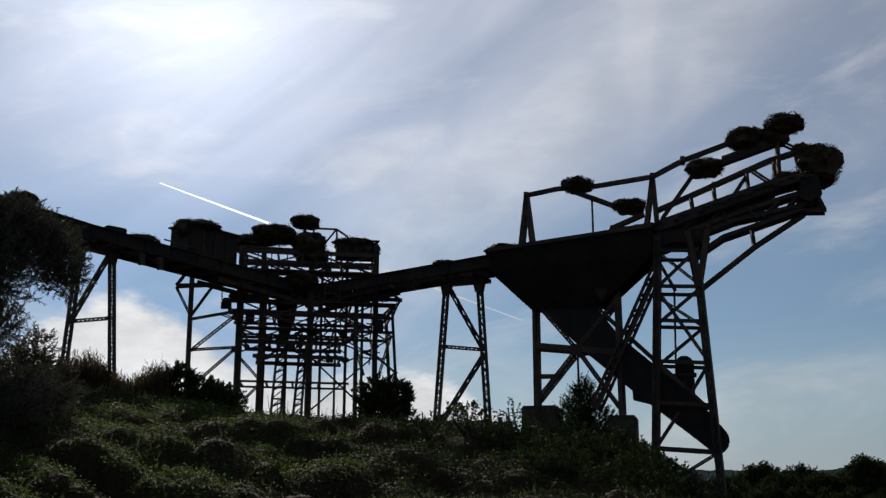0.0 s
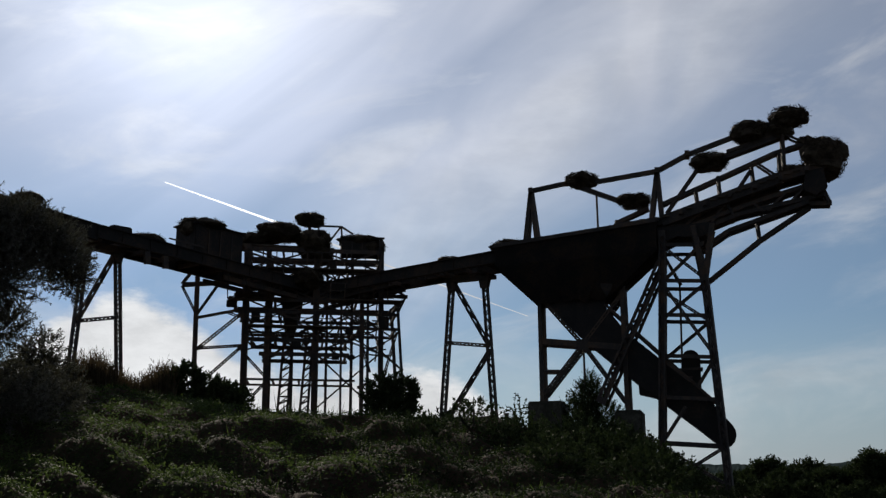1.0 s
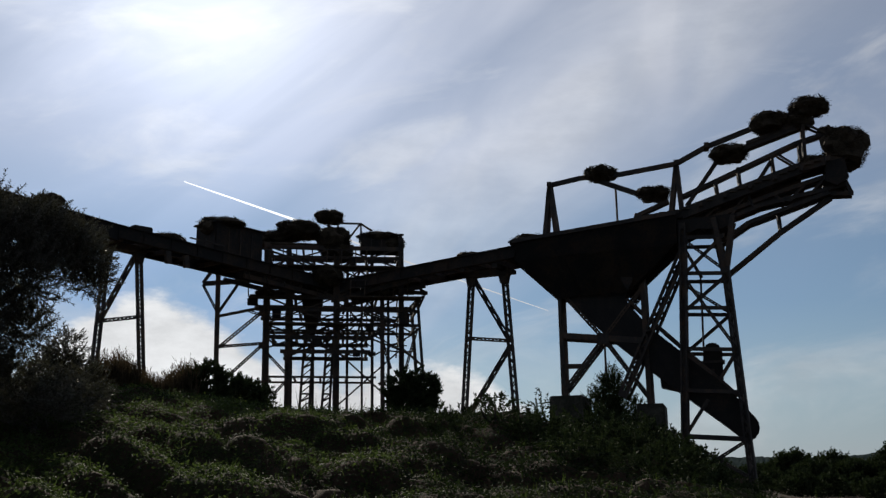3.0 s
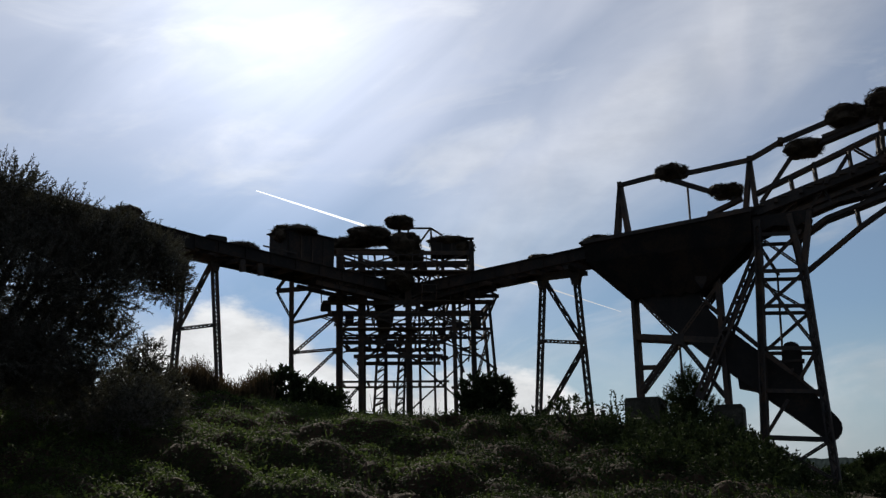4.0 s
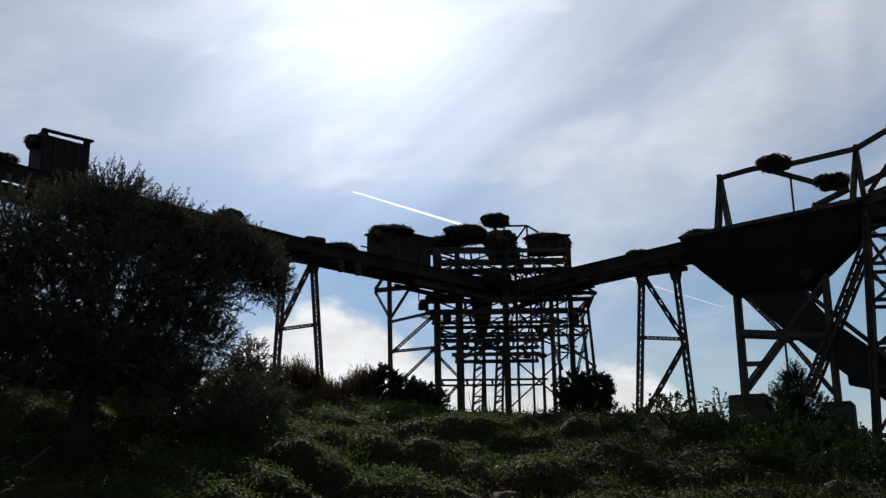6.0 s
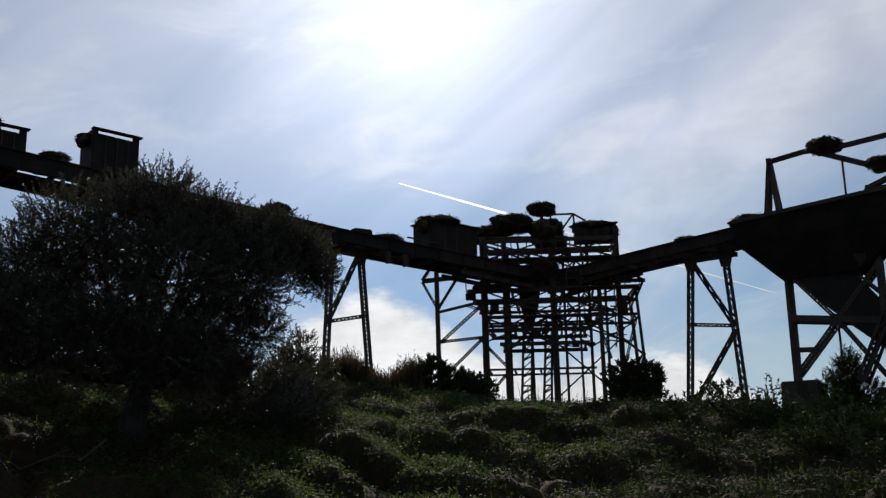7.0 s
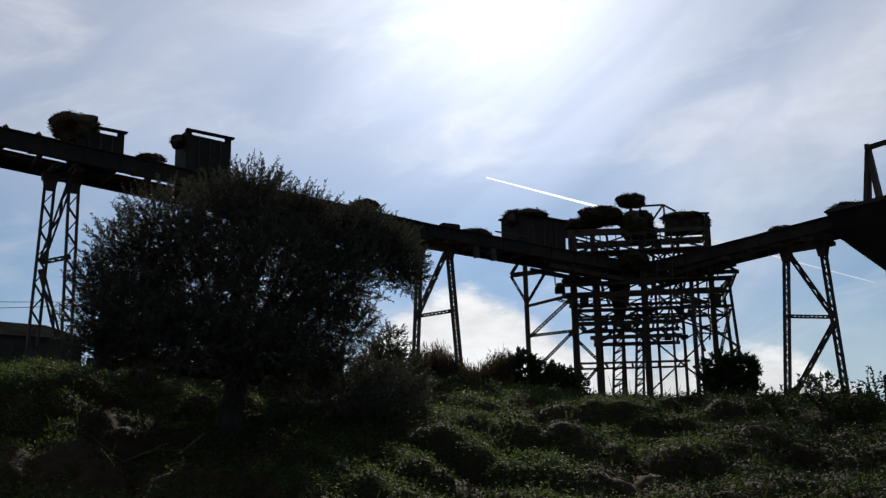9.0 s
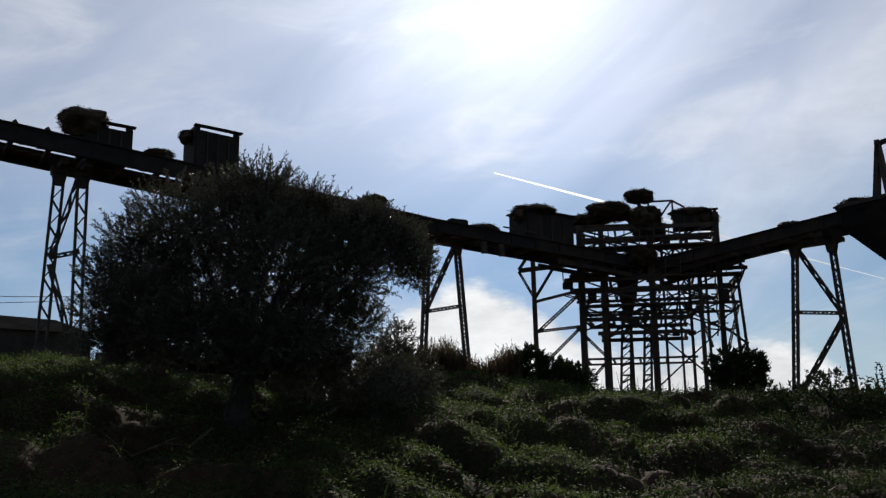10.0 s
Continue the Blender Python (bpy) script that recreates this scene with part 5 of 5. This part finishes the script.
# ---- distance ----
def build_far_hill():
    rng = np.random.default_rng(9)
    az = np.radians(np.arange(-70, 60, 0.15))
    d = np.degrees(az)
    top = 16 + 3 * np.sin(d * 0.21 + 2.3) + 2.5 * np.sin(d * 0.63) + 1.0 * np.sin(d * 2.1) + rng.normal(0, 0.55, len(az))
    rows = []
    for r, s in ((1150, -0.6), (1300, 0.35), (1420, 0.75), (1500, 1.0), (1750, 0.6), (2000, -0.5)):
        z = np.where(s >= 0, top * s, 10 * s) + (rng.normal(0, 0.5, len(az)) if 0 < s < 1 else 0)
        rows.append(np.stack([r * np.sin(az), r * np.cos(az), z], -1))
    verts = np.concatenate(rows)
    k = len(az)
    i, j = np.meshgrid(np.arange(len(rows) - 1), np.arange(k - 1), indexing="ij")
    faces = np.stack([i * k + j, (i + 1) * k + j, (i + 1) * k + j + 1, i * k + j + 1], -1).reshape(-1, 4)
    ob = raw_part("backdrop", verts, faces, FAR_WOOD, None)
    tagged(ob, "low wooded hills far across the valley", "hills", kind="structure")


build_far_hill()
for k, (az, dist, h, w) in enumerate(((16.6, 190, 4.4, 3.0), (17.1, 185, 6.0, 2.8), (18.2, 180, 4.4, 4.2), (19.0, 188, 5.8, 2.6), (20.0, 178, 4.2, 4.6), (21.0, 182, 4.8, 4.0), (21.9, 176, 7.2, 3.6), (22.8, 180, 6.4, 4.4), (23.8, 178, 6.8, 4.4), (15.6, 195, 3.4, 3.8))):
    rnd = random.Random(k)
    lobes = [(rnd.uniform(-0.7, 0.7) * w, rnd.uniform(-1, 1), h * rnd.uniform(0.1, 0.8), w * rnd.uniform(0.3, 0.55), h * rnd.uniform(0.14, 0.24)) for _ in range(11)] + [(0, 0, h * 0.85, w * 0.3, h * 0.16)]
    build_bush(az, dist, lobes, "distant dark tree beyond the loading tower", 60 + k, BUSH, 75, (0.42, 0.22), 12, "tree", "tree", (0.5, 1.1), 0.6, 0.2, "trees beyond the tower")
for k, az in enumerate((13.2, 14.6, 15.9, 17.3, 18.6, 19.9, 21.2, 22.6, 24.0)):
    build_bush(az, 105 + 6 * (k % 3), [(0, 0, 0.9, 1.6, 0.9), (1.2, 0.4, 0.7, 1.3, 0.8), (-1.2, -0.3, 0.8, 1.3, 0.8), (0.4, 0, 1.6, 0.8, 0.6)], "dark scrub bush on the low ground beyond the tower", 120 + k, BUSH, 110, (0.25, 0.14), 12, group="scrub beyond the tower")


def build_shed():
    f = Frame(polar(-40.8, 62), (math.cos(radians(40.8)), math.sin(radians(40.8)), 0), (-math.sin(radians(40.8)), math.cos(radians(40.8)), 0))
    base = f.spot.z - 0.3
    f.spot.z = 0
    s = thing("shed", (*f.spot.xy, base), "long low shed with a dark sheet roof on the shelf", "shed")
    eave, ridge = 8.35, 9.75
    bm = bmesh.new()
    prism(bm, f, [(-9.5, base), (3.1, base), (3.1, eave), (-9.5, eave + 0.4)], 0.0, 0.25)
    part("wall", bm, WALL, s)
    bm = bmesh.new()
    prism(bm, f, [(-9.5, base), (3.1, base), (3.1, eave), (-9.5, eave + 0.4)], 6.0, 6.25)
    part("wall", bm, WALL, s)
    for u in (-9.5, 2.85):
        bm = bmesh.new()
        prism(bm, f, [(u, base), (u + 0.25, base), (u + 0.25, eave), (u, eave)], 0.25, 6.0)
        part("gable_wall", bm, WALL, s)
    for v0, v1, z0, z1 in ((-0.4, 3.15, eave - 0.1, ridge), (6.65, 3.1, eave - 0.1, ridge)):
        bm = bmesh.new()
        vs = [bm.verts.new(f.at(u, v, z)) for u, v, z in ((-9.8, v0, z0 + 0.45), (3.4, v0, z0), (3.4 - 2.2, v1, z1 - 0.35), (-9.8, v1, z1 + 0.25))]
        bm.faces.new(vs)
        bmesh.ops.solidify(bm, geom=bm.faces[:], thickness=0.12)
        part("roof_slope", bm, ROOF, s)
    bm = bmesh.new()
    prism(bm, f, [(3.5, base), (14.0, base), (14.0, eave - 1.5), (3.5, eave - 0.9)], 2.0, 2.3)
    w = part("yard_wall", bm, WALL, s, "plain yard wall beside the shed")


build_shed()


def build_wires():
    for low, high in ((0.128, 0.141), (0.137, 0.1435)):
        a = polar(-48, 75)
        b = polar(-37, 75)
        a.z, b.z = EYE + 75 * low, EYE + 75 * high
        bm = bmesh.new()
        pts = [a.lerp(b, k / 12) + Vector((0, 0, -0.12 * math.sin(math.pi * k / 12))) for k in range(13)]
        tube(bm, pts, [0.022] * 13, 5)
        ob = part("power_line", bm, STEEL, None)
        tagged(ob, "thin dark overhead power line behind the shed", "power line", "power lines")


build_wires()


def build_utility_pole():
    at = polar(-37, 75)
    p = thing("utility_pole", at - Vector((0, 0, 0.3)), "weathered wooden pole that carries power lines behind the olive tree", "pole")
    bm = bmesh.new()
    tube(bm, [at - Vector((0, 0, 0.4)), at + Vector((0, 0, 4)), Vector((at.x, at.y, EYE + 75 * 0.148))], [0.16, 0.14, 0.11], 10)
    part("shaft", bm, OLD_WOOD, p)
    side = Vector((math.sin(radians(-37)), math.cos(radians(-37)), 0))
    member("cross_arm", p, Vector((at.x, at.y, EYE + 75 * 0.1435)) - side * 0.6, Vector((at.x, at.y, EYE + 75 * 0.1435)) + side * 0.6, 0.1, 0.12, mat=OLD_WOOD)


build_utility_pole()


def build_contrail():
    """A thin aircraft trail high in the sky: bright where fresh, faded further back."""
    def far(az, rise, r=4200.0):
        return Vector((r * math.sin(radians(az)), r * math.cos(radians(az)), 1.6 + r * rise))

    # the trail emits in place of the sunlight it would scatter
    mats = []
    for name, power in (("trail_fresh", 1.5), ("trail_old", 0.68)):
        mat = bpy.data.materials.new(name)
        mat.use_nodes = True
        n = Nodes(mat.node_tree)
        where = n.add("ShaderNodeTexCoord").outputs["Object"]
        glow = n.add("ShaderNodeEmission")
        glow.inputs[0].default_value = (0.95, 0.97, 1.0, 1)
        n.link(n.smooth(n.noise(where, 0.01, 4), 0.2, 0.8, power * 0.85, power * 1.1), glow.inputs[1])
        out = n.add("ShaderNodeOutputMaterial")
        n.link(glow.outputs[0], out.inputs[0])
        mats.append(mat)
    t = thing("contrail", far(-9.8, 0.239), "thin straight white aircraft trail in the sky", "contrail", kind="structure")
    for (a0, e0, r0), (a1, e1, r1), mat in (((-16.0, 0.273, 2.0), (-9.8, 0.2395, 5.0), mats[0]), ((-9.8, 0.2395, 4.0), (-3.3, 0.198, 4.0), mats[1]), ((-3.3, 0.198, 4.0), (4.5, 0.149, 1.2), mats[1])):
        a, b = far(a0, e0), far(a1, e1)
        bm = bmesh.new()
        tube(bm, [a.lerp(b, k / 6) for k in range(7)], [r0 + (r1 - r0) * k / 6 for k in range(7)], 6)
        part("trail", bm, mat, t)


build_contrail()


def build_post():
    at = polar(3.25, 50.5)
    t = thing("marker_post", at - Vector((0, 0, 0.2)), "short dark weathered post on the crest of the bank", "post")
    bm = bmesh.new()
    bar(bm, at - Vector((0, 0, 0.3)), at + Vector((0.02, 0, 0.95)), 0.24, 0.2)
    bmesh.ops.bevel(bm, geom=bm.edges[:], offset=0.02, segments=1, affect="EDGES")
    part("shaft", bm, OLD_WOOD, t)
    bm = bmesh.new()
    bar(bm, at + Vector((0.02, 0, 0.95)), at + Vector((0.02, 0, 1.02)), 0.29, 0.25)
    part("cap", bm, OLD_WOOD, t)


build_post()


def build_fallen_branch():
    pts = [polar(az, r) + Vector((0, 0, h)) for az, r, h in ((-37.0, 25.6, 0.3), (-35.6, 25.5, 0.3), (-34.0, 25.6, 0.35), (-32.6, 26.0, 0.45), (-31.5, 26.6, 0.6))]
    t = thing("fallen_branch", pts[1] - Vector((0, 0, 0.3)), "pale bent dead branch lying among the herbs", "branch")
    bm = bmesh.new()
    tube(bm, pts, [0.012, 0.02, 0.025, 0.03, 0.035], 6)
    part("limb", bm, OLD_WOOD, t)
    bm = bmesh.new()
    tube(bm, [pts[2], pts[2] + Vector((0.1, 0.1, 0.08)), pts[2] + Vector((0.3, 0.2, 0.16))], [0.02, 0.015, 0.006], 5)
    part("side_twig", bm, OLD_WOOD, t)


build_fallen_branch()
